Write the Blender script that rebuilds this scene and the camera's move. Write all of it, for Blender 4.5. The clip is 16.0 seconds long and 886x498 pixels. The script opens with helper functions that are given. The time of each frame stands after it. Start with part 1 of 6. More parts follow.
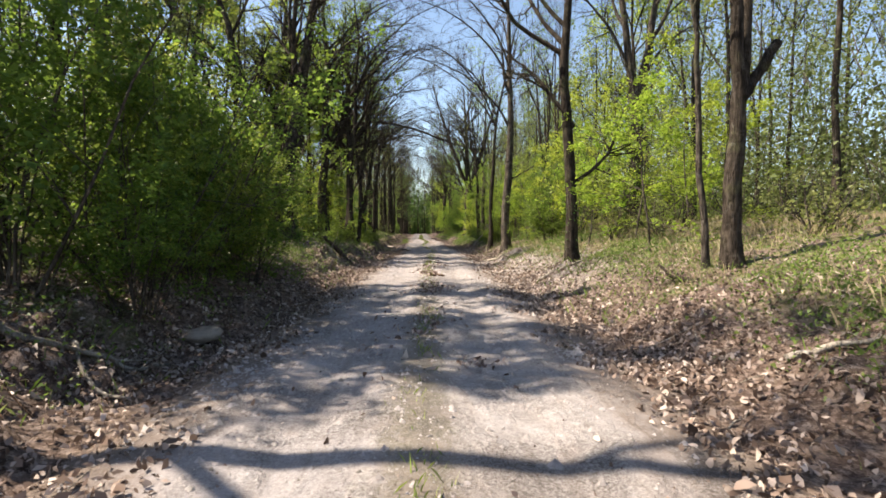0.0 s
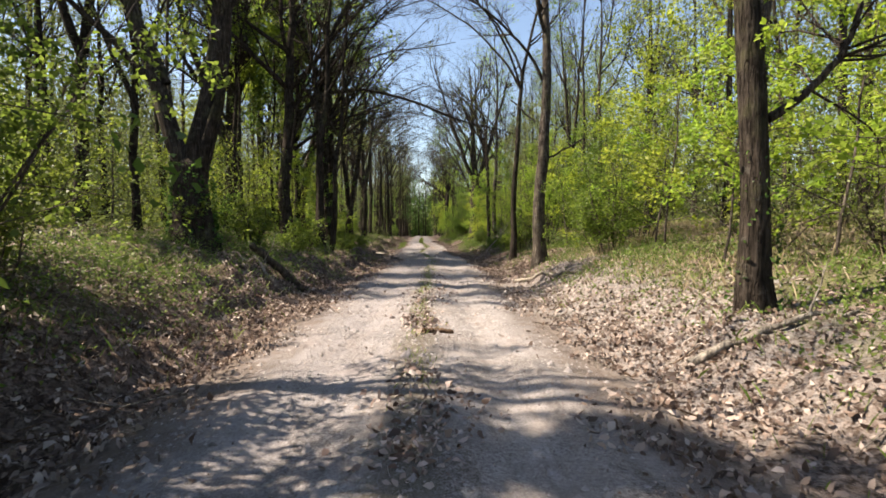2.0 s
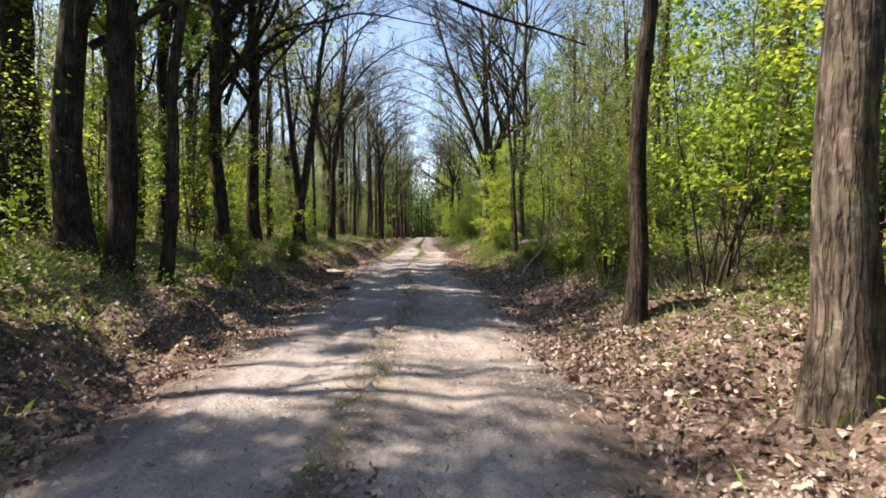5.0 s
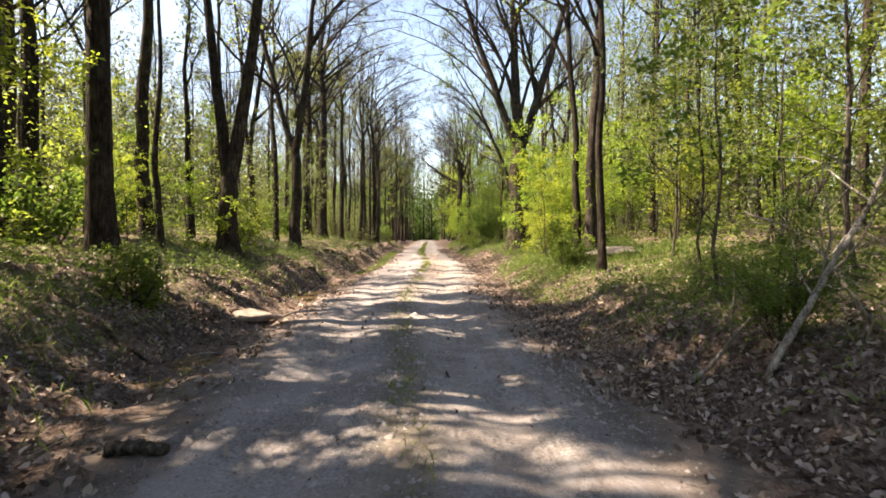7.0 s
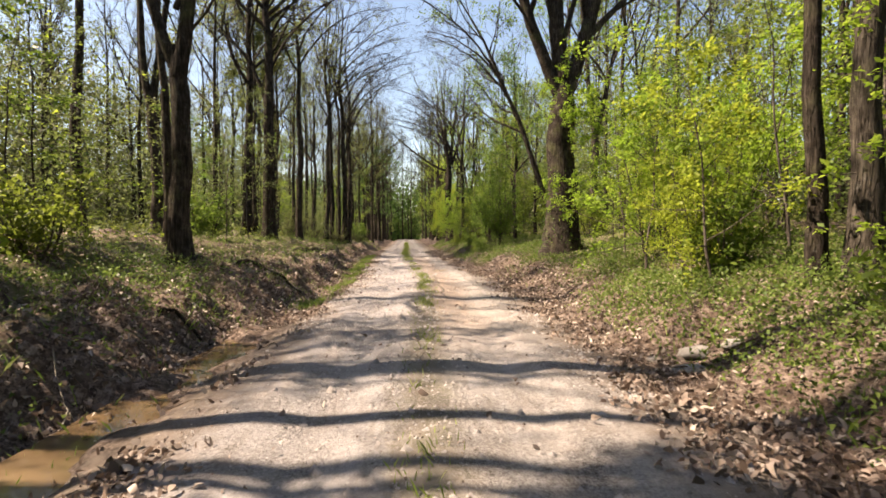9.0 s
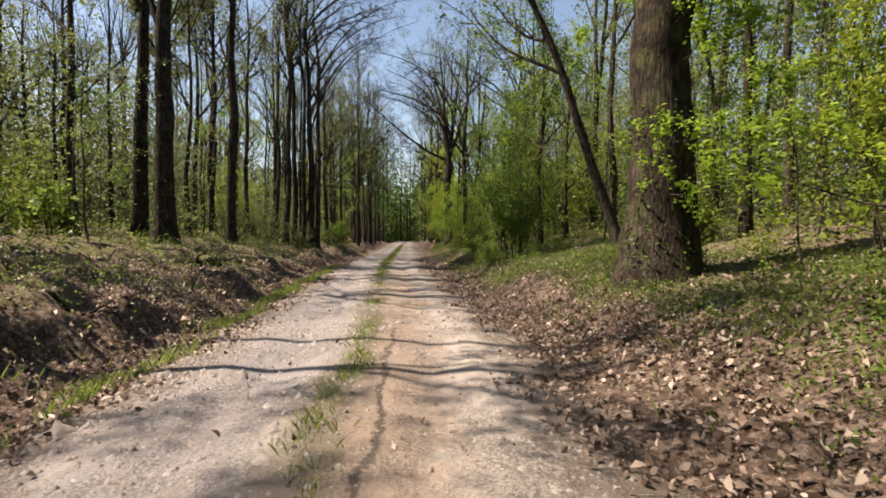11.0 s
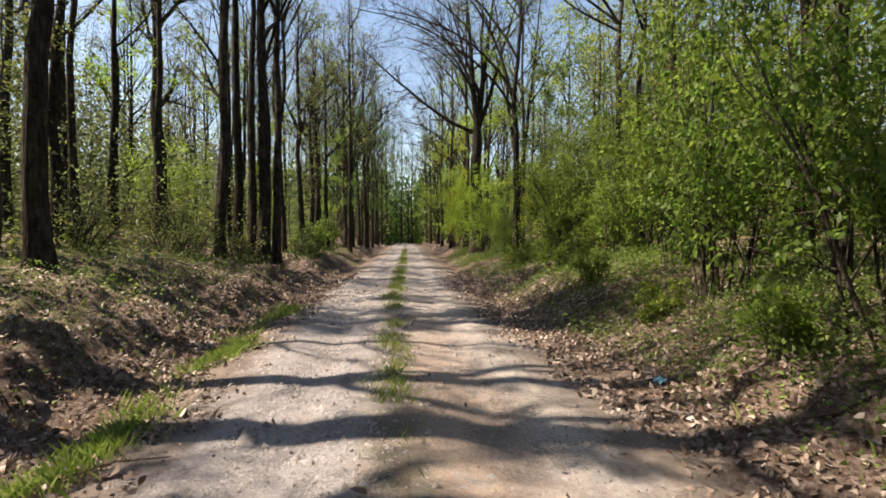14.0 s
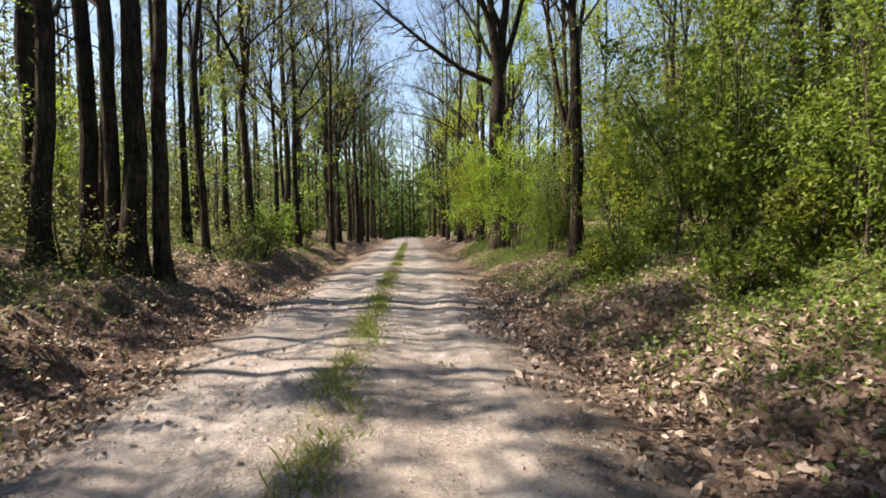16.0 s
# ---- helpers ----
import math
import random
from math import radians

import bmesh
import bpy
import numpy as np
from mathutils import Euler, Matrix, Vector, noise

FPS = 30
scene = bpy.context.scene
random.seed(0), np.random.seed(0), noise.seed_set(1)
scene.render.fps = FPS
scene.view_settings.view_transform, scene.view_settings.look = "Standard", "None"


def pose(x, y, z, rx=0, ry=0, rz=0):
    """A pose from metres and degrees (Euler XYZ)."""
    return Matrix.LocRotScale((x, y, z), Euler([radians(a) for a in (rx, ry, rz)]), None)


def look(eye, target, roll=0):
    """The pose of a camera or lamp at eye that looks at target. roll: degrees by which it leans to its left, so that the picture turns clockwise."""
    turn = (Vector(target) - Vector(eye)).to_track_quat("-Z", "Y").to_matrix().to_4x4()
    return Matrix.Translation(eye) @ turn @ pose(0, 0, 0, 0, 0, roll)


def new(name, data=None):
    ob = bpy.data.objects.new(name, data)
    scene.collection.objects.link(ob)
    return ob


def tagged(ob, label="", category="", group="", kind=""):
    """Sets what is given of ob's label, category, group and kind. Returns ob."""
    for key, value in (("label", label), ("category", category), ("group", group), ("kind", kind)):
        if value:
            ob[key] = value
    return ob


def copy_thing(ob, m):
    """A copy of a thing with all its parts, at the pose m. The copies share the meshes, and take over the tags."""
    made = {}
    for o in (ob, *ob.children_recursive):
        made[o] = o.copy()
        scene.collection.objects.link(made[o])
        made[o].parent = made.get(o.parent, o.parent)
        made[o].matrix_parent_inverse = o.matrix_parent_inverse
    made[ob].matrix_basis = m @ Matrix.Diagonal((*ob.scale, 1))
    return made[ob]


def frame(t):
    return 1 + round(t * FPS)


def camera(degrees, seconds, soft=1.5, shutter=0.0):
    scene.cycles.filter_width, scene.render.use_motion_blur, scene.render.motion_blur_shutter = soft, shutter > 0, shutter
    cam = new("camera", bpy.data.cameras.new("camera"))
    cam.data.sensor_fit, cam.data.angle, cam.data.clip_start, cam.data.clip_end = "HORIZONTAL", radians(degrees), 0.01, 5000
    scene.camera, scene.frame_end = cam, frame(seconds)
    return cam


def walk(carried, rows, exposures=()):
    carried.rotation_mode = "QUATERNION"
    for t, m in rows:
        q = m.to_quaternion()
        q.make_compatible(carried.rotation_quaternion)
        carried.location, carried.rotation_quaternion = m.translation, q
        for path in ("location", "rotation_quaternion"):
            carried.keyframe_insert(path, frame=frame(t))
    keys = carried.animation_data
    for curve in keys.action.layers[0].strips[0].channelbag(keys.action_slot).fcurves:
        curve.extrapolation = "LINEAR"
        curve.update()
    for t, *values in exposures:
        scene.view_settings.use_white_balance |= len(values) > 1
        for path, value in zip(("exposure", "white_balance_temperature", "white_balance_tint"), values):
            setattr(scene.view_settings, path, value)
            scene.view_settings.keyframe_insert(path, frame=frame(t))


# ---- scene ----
cam = camera(80.0, 16.0, soft=1.7, shutter=0.06)
PATH = [
    (0.0, (-0.502, -3.510, 1.410), (-0.048, 6.479, 1.037), 0.04),
    (0.5, (-0.463, -1.505, 1.424), (-0.011, 8.485, 1.053), 0.09),
    (1.0, (-0.379, 0.535, 1.430), (0.069, 10.525, 1.071), 0.14),
    (1.5, (-0.260, 2.656, 1.437), (0.179, 12.646, 1.086), 0.16),
    (2.0, (-0.202, 4.804, 1.443), (0.217, 14.795, 1.107), 0.13),
    (2.5, (-0.155, 6.948, 1.443), (0.254, 16.940, 1.104), 0.07),
    (3.0, (-0.083, 9.164, 1.455), (0.314, 19.156, 1.098), -0.02),
    (3.5, (0.103, 11.521, 1.476), (0.480, 21.514, 1.121), -0.09),
    (4.0, (0.343, 13.829, 1.493), (0.706, 23.823, 1.139), -0.12),
    (4.2, (0.454, 14.739, 1.498), (0.783, 24.734, 1.144), -0.13),
    (6.3, (0.768, 25.529, 1.513), (1.059, 35.525, 1.235), 0.23),
    (6.5, (0.682, 26.547, 1.499), (0.961, 36.543, 1.214), 0.22),
    (7, (0.398, 29.026, 1.468), (0.674, 39.023, 1.189), 0.19),
    (7.5, (0.122, 31.471, 1.428), (0.410, 41.467, 1.153), 0.08),
    (8, (-0.108, 34.005, 1.409), (0.437, 43.990, 1.126), -0.07),
    (8.5, (-0.234, 36.513, 1.395), (0.429, 46.491, 1.106), -0.16),
    (9, (-0.220, 39.132, 1.393), (0.493, 49.107, 1.095), -0.28),
    (9.2, (-0.192, 40.121, 1.398), (0.519, 50.096, 1.102), -0.32),
    (11.3, (0.973, 49.681, 1.407), (1.623, 59.659, 1.141), 0.25),
    (11.5, (0.934, 50.530, 1.408), (1.599, 60.507, 1.136), 0.22),
    (12.0, (0.760, 52.662, 1.412), (1.434, 62.640, 1.124), 0.16),
    (12.5, (0.556, 54.778, 1.436), (1.233, 64.755, 1.162), 0.13),
    (13.0, (0.361, 56.911, 1.457), (1.039, 66.887, 1.192), 0.14),
    (13.5, (0.185, 59.024, 1.509), (0.878, 69.000, 1.253), 0.16),
    (14.0, (0.077, 61.086, 1.536), (0.777, 71.062, 1.281), 0.10),
    (14.5, (0.149, 63.024, 1.502), (0.836, 73.000, 1.221), -0.02),
    (15.0, (0.274, 65.079, 1.462), (0.954, 75.056, 1.149), -0.21),
    (15.5, (0.388, 67.256, 1.425), (1.050, 77.234, 1.076), -0.43),
    (16.0, (0.411, 69.349, 1.375), (1.040, 79.329, 0.992), -0.64),
]
EXPOSURES = [
    (0.0, 1.62, 6800, 10), (1.0, 1.78, 7050, 12), (2.0, 1.56, 6900, 11), (3.0, 1.20, 6650, 7), (4.2, 1.48, 6750, 11), (6.4, 2.22, 7350, 14), (7.2, 2.25, 7700, 15), (8.3, 2.00, 7750, 15), (9.1, 1.74, 7650, 14),
    (11.4, 1.26, 7200, 13), (12.5, 1.20, 7050, 13), (14.0, 1.50, 7100, 11), (16.0, 1.70, 7100, 10)]
walk(cam, [(t, look(eye, target, roll)) for t, eye, target, roll in PATH], EXPOSURES)

# ---- light ----
SUN_EL, SUN_AZ = 50.0, 276.0      # compass bearing of the sun, 0 = +y, 90 = +x
world = bpy.data.worlds.new("sky")
scene.world = world
world.use_nodes = True
wn = world.node_tree.nodes
sky = wn.new("ShaderNodeTexSky")
sky.sky_type = "NISHITA"
sky.sun_disc = False
sky.sun_elevation = radians(SUN_EL)
sky.sun_rotation = radians(SUN_AZ)
sky.air_density, sky.dust_density, sky.ozone_density = 1.0, 0.8, 0.6
wn["Background"].inputs["Strength"].default_value = 0.082
world.node_tree.links.new(sky.outputs[0], wn["Background"].inputs["Color"])
sun = new("sun", bpy.data.lights.new("sun", "SUN"))
sun.data.energy, sun.data.angle, sun.data.color = 5.0, radians(0.55), (1.0, 0.90, 0.765)
sd = Vector((math.sin(radians(SUN_AZ)) * math.cos(radians(SUN_EL)), math.cos(radians(SUN_AZ)) * math.cos(radians(SUN_EL)), math.sin(radians(SUN_EL))))
sun.matrix_world = look(tuple(sd * 60), (0, 0, 0))


# ---- materials ----
def material(name):
    m = bpy.data.materials.new(name)
    m.use_nodes = True
    nt = m.node_tree
    return m, nt, nt.nodes["Principled BSDF"]


def nz(nt, scale, detail=4, rough=0.55, vec=None, kind="ShaderNodeTexNoise"):
    n = nt.nodes.new(kind)
    n.inputs["Scale"].default_value = scale
    if kind == "ShaderNodeTexNoise":
        n.inputs["Detail"].default_value, n.inputs["Roughness"].default_value = detail, rough
    if vec is not None:
        nt.links.new(vec, n.inputs["Vector"])
    return n


def ramp(nt, fac, stops):
    r = nt.nodes.new("ShaderNodeValToRGB")
    e = r.color_ramp.elements
    while len(e) < len(stops):
        e.new(0.5)
    for el, (p, c) in zip(e, stops):
        el.position, el.color = p, (*c, 1) if len(c) == 3 else c
    nt.links.new(fac, r.inputs[0])
    return r.outputs[0]


def mixc(nt, fac, a, b, mode="MIX"):
    m = nt.nodes.new("ShaderNodeMix")
    m.data_type, m.blend_type = "RGBA", mode
    ins = [i for i in m.inputs if i.enabled]
    for sock, v in zip(ins, (fac, a, b)):
        if isinstance(v, (int, float)):
            sock.default_value = v
        elif isinstance(v, tuple):
            sock.default_value = (*v, 1)
        else:
            nt.links.new(v, sock)
    return [o for o in m.outputs if o.enabled][0]


def maths(nt, op, a, b=0.0, c=0.0):
    m = nt.nodes.new("ShaderNodeMath")
    m.operation = op
    for sock, v in zip(m.inputs, (a, b, c)):
        if isinstance(v, (int, float)):
            sock.default_value = v
        else:
            nt.links.new(v, sock)
    return m.outputs[0]


def step(nt, x, lo, hi):
    m = nt.nodes.new("ShaderNodeMapRange")
    m.interpolation_type = "SMOOTHSTEP"
    nt.links.new(x, m.inputs[0])
    m.inputs[1].default_value, m.inputs[2].default_value = lo, hi
    return m.outputs[0]


def bump(nt, bsdf, height, strength, dist):
    b = nt.nodes.new("ShaderNodeBump")
    b.inputs["Strength"].default_value, b.inputs["Distance"].default_value = strength, dist
    nt.links.new(height, b.inputs["Height"])
    nt.links.new(b.outputs[0], bsdf.inputs["Normal"])


def bark(name, dark, light, lichen, moss=0.0):
    m, nt, b = material(name)
    tc = nt.nodes.new("ShaderNodeTexCoord")
    o = tc.outputs["Object"]
    mp = nt.nodes.new("ShaderNodeMapping")
    mp.inputs["Scale"].default_value = (1, 1, 0.14)
    nt.links.new(o, mp.inputs[0])
    ridges = nz(nt, 22, 6, 0.62, mp.outputs[0]).outputs[0]
    # furrows between long plates
    plates = nz(nt, 13, 3, 0.55, mp.outputs[0]).outputs[0]
    furrow = step(nt, maths(nt, "ABSOLUTE", maths(nt, "SUBTRACT", plates, 0.5)), 0.0, 0.075)
    big = nz(nt, 1.6, 4, 0.6, o).outputs[0]
    fine = nz(nt, 90, 3, 0.6, o).outputs[0]
    col = ramp(nt, ridges, [(0.33, dark), (0.62, light)])
    col = mixc(nt, maths(nt, "MULTIPLY", maths(nt, "SUBTRACT", 1.0, furrow), 0.55), col, dark)
    spots = step(nt, nz(nt, 7, 6, 0.7, o).outputs[0], 0.57, 0.68)
    col = mixc(nt, maths(nt, "MULTIPLY", spots, 0.45), col, lichen)
    col = mixc(nt, maths(nt, "MULTIPLY", step(nt, big, 0.5, 0.7), moss), col, (0.06, 0.075, 0.025))
    col = mixc(nt, 0.8, col, ramp(nt, nz(nt, 3.2, 5, 0.65, o).outputs[0], [(0.38, (0.55, 0.53, 0.52)), (0.52, (1, 1, 1)), (0.62, (1.45, 1.4, 1.35))]), "MULTIPLY")
    hue = nt.nodes.new("ShaderNodeHueSaturation")
    oi = nt.nodes.new("ShaderNodeObjectInfo")
    nt.links.new(maths(nt, "MULTIPLY_ADD", oi.outputs["Random"], 0.5, 0.75), hue.inputs["Value"])
    nt.links.new(col, hue.inputs["Color"])
    nt.links.new(hue.outputs[0], b.inputs["Base Color"])
    b.inputs["Roughness"].default_value = 0.92
    b.inputs["Specular IOR Level"].default_value = 0.078
    bump(nt, b, maths(nt, "ADD", maths(nt, "ADD", ridges, maths(nt, "MULTIPLY", furrow, 0.5)), maths(nt, "MULTIPLY", fine, 0.12)), 1.0, 0.032)
    return m


def leaf(name, a, b_, c, trans=0.45, rough=0.5):
    m, nt, b = material(name)
    g = nt.nodes.new("ShaderNodeNewGeometry")
    col = ramp(nt, g.outputs["Random Per Island"], [(0.0, a), (0.5, b_), (1.0, c)])
    oi = nt.nodes.new("ShaderNodeObjectInfo")
    hue = nt.nodes.new("ShaderNodeHueSaturation")
    nt.links.new(maths(nt, "MULTIPLY_ADD", oi.outputs["Random"], 0.04, 0.48), hue.inputs["Hue"])
    nt.links.new(col, hue.inputs["Color"])
    nt.links.new(hue.outputs[0], b.inputs["Base Color"])
    b.inputs["Roughness"].default_value = rough
    b.inputs["Specular IOR Level"].default_value = 0.3
    tr = nt.nodes.new("ShaderNodeBsdfTranslucent")
    nt.links.new(hue.outputs[0], tr.inputs[0])
    mx = nt.nodes.new("ShaderNodeMixShader")
    mx.inputs[0].default_value = trans
    nt.links.new(b.outputs[0], mx.inputs[1])
    nt.links.new(tr.outputs[0], mx.inputs[2])
    nt.links.new(mx.outputs[0], nt.nodes["Material Output"].inputs[0])
    return m


BARK_DARK = bark("bark_dark", (0.017, 0.013, 0.010), (0.068, 0.055, 0.045), (0.130, 0.122, 0.106), 0.35)
BARK_GREY = bark("bark_grey", (0.020, 0.016, 0.013), (0.100, 0.084, 0.070), (0.190, 0.178, 0.158), 0.3)
TWIG = bark("twig_bark", (0.047, 0.038, 0.031), (0.119, 0.100, 0.085), (0.170, 0.162, 0.145))
DEADWOOD = bark("bleached_wood", (0.165, 0.140, 0.112), (0.390, 0.350, 0.300), (0.440, 0.410, 0.370))
ROTTEN = bark("rotten_wood", (0.05, 0.03, 0.02), (0.20, 0.13, 0.085), (0.27, 0.21, 0.15))
LEAF_BRIGHT = leaf("leaf_spring", (0.162, 0.241, 0.024), (0.236, 0.324, 0.034), (0.338, 0.416, 0.064), 0.66)
LEAF_MID = leaf("leaf_green", (0.080, 0.126, 0.020), (0.134, 0.196, 0.030), (0.205, 0.270, 0.046), 0.64)
LEAF_DARK = leaf("leaf_dark", (0.039, 0.075, 0.017), (0.073, 0.129, 0.026), (0.137, 0.212, 0.042), 0.55, 0.45)
LEAF_OLIVE = leaf("leaf_olive", (0.101, 0.119, 0.036), (0.148, 0.176, 0.050), (0.211, 0.242, 0.077), 0.5)
LEAF_DULL = leaf("leaf_dull", (0.095, 0.112, 0.038), (0.140, 0.165, 0.052), (0.200, 0.228, 0.080), 0.6)
# about half as bright as leaf_dull: the deep wood's shade is in the colour
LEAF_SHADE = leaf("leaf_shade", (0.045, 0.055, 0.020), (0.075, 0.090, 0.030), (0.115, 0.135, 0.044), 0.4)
HERB = leaf("herb_leaf", (0.070, 0.104, 0.021), (0.130, 0.178, 0.034), (0.235, 0.272, 0.070), 0.5)
GRASS = leaf("grass_blade", (0.112, 0.171, 0.027), (0.176, 0.243, 0.041), (0.280, 0.306, 0.108), 0.4)
STRAW = leaf("dry_grass", (0.26, 0.21, 0.12), (0.36, 0.30, 0.18), (0.45, 0.39, 0.26), 0.35)
LITTER = leaf("dead_leaf", (0.055, 0.034, 0.026), (0.205, 0.140, 0.114), (0.470, 0.380, 0.335), 0.18, 0.5)


def ground_material(road):
    m, nt, b = material("dirt_road" if road else "forest_floor")
    tc = nt.nodes.new("ShaderNodeTexCoord")
    o = tc.outputs["Object"]
    at = nt.nodes.new("ShaderNodeAttribute")
    at.attribute_name = "lat"
    s = at.outputs["Fac"]
    big = nz(nt, 0.55, 4, 0.6, o).outputs[0]
    mid = nz(nt, 3.2, 6, 0.62, o).outputs[0]
    fine = nz(nt, 22, 8, 0.72, o).outputs[0]
    grit = nz(nt, 140, 3, 0.7, o).outputs[0]
    if road:
        mp = nt.nodes.new("ShaderNodeMapping")
        mp.inputs["Scale"].default_value = (5.0, 0.45, 1.0)
        nt.links.new(o, mp.inputs[0])
        streak = nz(nt, 1.6, 5, 0.6, mp.outputs[0]).outputs[0]
        col = ramp(nt, mid, [(0.32, (0.385, 0.345, 0.325)), (0.5, (0.545, 0.500, 0.480)), (0.68, (0.70, 0.655, 0.635))])
        # rusty clay comes through in patches along the road
        clay = maths(nt, "MULTIPLY", step(nt, nz(nt, 0.33, 5, 0.65, o).outputs[0], 0.48, 0.66), 0.26)
        col = mixc(nt, clay, col, (0.52, 0.395, 0.30))
        col = mixc(nt, maths(nt, "MULTIPLY", step(nt, streak, 0.52, 0.66), 0.5), col, (0.30, 0.25, 0.215))
        col = mixc(nt, maths(nt, "MULTIPLY", step(nt, big, 0.52, 0.68), 0.35), col, (0.30, 0.28, 0.265))
        sep = nt.nodes.new("ShaderNodeSeparateXYZ")
        nt.links.new(o, sep.inputs[0])
        yy = sep.outputs["Y"]
        stretch_of = maths(nt, "MULTIPLY", step(nt, yy, 44, 50), step(nt, yy, 76, 66))
        lane = maths(nt, "ADD", s, maths(nt, "MULTIPLY", maths(nt, "SUBTRACT", streak, 0.5), 0.9))
        rust = maths(nt, "MULTIPLY", maths(nt, "MULTIPLY", step(nt, lane, 0.02, 0.12), step(nt, lane, 1.3, 0.6)), stretch_of)
        col = mixc(nt, maths(nt, "MULTIPLY", maths(nt, "MULTIPLY", rust, step(nt, mid, 0.30, 0.50)), 0.8), col, (0.58, 0.42, 0.315))
        sand = maths(nt, "MULTIPLY", step(nt, lane, 0.9, 1.3), stretch_of)
        col = mixc(nt, maths(nt, "MULTIPLY", sand, 0.6), col, (0.74, 0.66, 0.59))
        grey = maths(nt, "MULTIPLY", step(nt, lane, -0.2, -0.5), maths(nt, "MULTIPLY_ADD", stretch_of, 0.45, 0.4))
        col = mixc(nt, grey, col, (0.46, 0.43, 0.445))
        rough = ramp(nt, nz(nt, 34, 5, 0.7, o).outputs[0], [(0.39, (0.48, 0.46, 0.45)), (0.46, (0.84, 0.83, 0.83)), (0.53, (1, 1, 1)), (0.60, (1.3, 1.3, 1.3))])
        # packed smooth lanes between crumbly patches
        lanes = nt.nodes.new("ShaderNodeMapping")
        lanes.inputs["Scale"].default_value = (1.5, 0.5, 1.0)
        nt.links.new(o, lanes.inputs[0])
        loose = maths(nt, "MULTIPLY_ADD", step(nt, nz(nt, 1.6, 5, 0.55, lanes.outputs[0]).outputs[0], 0.40, 0.62), 0.5, 0.5)
        loose = maths(nt, "MULTIPLY", loose, maths(nt, "MULTIPLY_ADD", step(nt, nz(nt, 0.8, 4, 0.6, o).outputs[0], 0.40, 0.58), 0.5, 0.5))
        col = mixc(nt, loose, col, mixc(nt, 1.0, col, rough, "MULTIPLY"))
        worn = step(nt, nz(nt, 2.2, 5, 0.55, lanes.outputs[0]).outputs[0], 0.50, 0.68)
        col = mixc(nt, maths(nt, "MULTIPLY", worn, 0.5), col, (0.40, 0.33, 0.30))
        edge = step(nt, maths(nt, "ADD", maths(nt, "ABSOLUTE", s), maths(nt, "MULTIPLY", maths(nt, "SUBTRACT", mid, 0.5), 1.6)), 1.25, 1.9)
        col = mixc(nt, maths(nt, "MULTIPLY", edge, 0.75), col, (0.185, 0.125, 0.085))
        # a crooked rut along one wheel track, its groove's shade painted as a dark line
        wig = maths(nt, "MULTIPLY_ADD", nz(nt, 0.9, 5, 0.65, o).outputs[0], 0.5, maths(nt, "MULTIPLY", fine, 0.12))
        off = maths(nt, "ABSOLUTE", maths(nt, "SUBTRACT", maths(nt, "ADD", sep.outputs["X"], wig), 0.99))
        rut = maths(nt, "MULTIPLY", step(nt, off, 0.045, 0.015), maths(nt, "MULTIPLY", step(nt, yy, 49.5, 51.0), step(nt, yy, 57.5, 55.5)))
        col = mixc(nt, maths(nt, "MULTIPLY", rut, 0.85), col, (0.085, 0.062, 0.048))
        # one ochre puddle stain in the wheel track
        px = maths(nt, "MULTIPLY", maths(nt, "SUBTRACT", sep.outputs["X"], 1.06), 3.4)
        py = maths(nt, "MULTIPLY", maths(nt, "SUBTRACT", yy, 59.2), 4.2)
        reach = maths(nt, "ADD", maths(nt, "SQRT", maths(nt, "ADD", maths(nt, "MULTIPLY", px, px), maths(nt, "MULTIPLY", py, py))), maths(nt, "MULTIPLY", maths(nt, "SUBTRACT", mid, 0.5), 1.4))
        col = mixc(nt, maths(nt, "MULTIPLY", step(nt, reach, 1.15, 0.75), 0.8), col, (0.56, 0.40, 0.16))
        strip = step(nt, maths(nt, "ADD", maths(nt, "ABSOLUTE", s), maths(nt, "MULTIPLY", maths(nt, "SUBTRACT", fine, 0.5), 0.7)), 0.34, 0.06)
        col = mixc(nt, maths(nt, "MULTIPLY", strip, 0.6), col, (0.22, 0.17, 0.11))
        moss = maths(nt, "MULTIPLY", step(nt, maths(nt, "ADD", maths(nt, "ABSOLUTE", s), maths(nt, "MULTIPLY", maths(nt, "SUBTRACT", fine, 0.5), 1.0)), 0.40, 0.10), step(nt, mid, 0.40, 0.58))
        col = mixc(nt, maths(nt, "MULTIPLY", moss, 0.4), col, (0.115, 0.115, 0.045))
        crumb = nz(nt, 48, 5, 0.75, o).outputs[0]
        col = mixc(nt, maths(nt, "MULTIPLY", step(nt, crumb, 0.545, 0.61), maths(nt, "MULTIPLY", loose, 0.7)), col, (0.17, 0.13, 0.10))
        col = mixc(nt, maths(nt, "MULTIPLY", step(nt, crumb, 0.44, 0.34), 0.4), col, (0.60, 0.54, 0.48))
        dark = step(nt, fine, 0.54, 0.62)
        col = mixc(nt, maths(nt, "MULTIPLY", dark, maths(nt, "MULTIPLY", loose, 0.9)), col, (0.17, 0.14, 0.12))
        pock = nz(nt, 75, 4, 0.7, o).outputs[0]
        col = mixc(nt, maths(nt, "MULTIPLY", step(nt, pock, 0.53, 0.59), maths(nt, "MULTIPLY", loose, 0.6)), col, (0.19, 0.165, 0.15))
        col = mixc(nt, maths(nt, "MULTIPLY", step(nt, pock, 0.46, 0.41), maths(nt, "MULTIPLY", loose, 0.5)), col, (0.70, 0.67, 0.655))
        col = mixc(nt, maths(nt, "MULTIPLY", step(nt, grit, 0.56, 0.66), 0.5), col, (0.66, 0.62, 0.58))
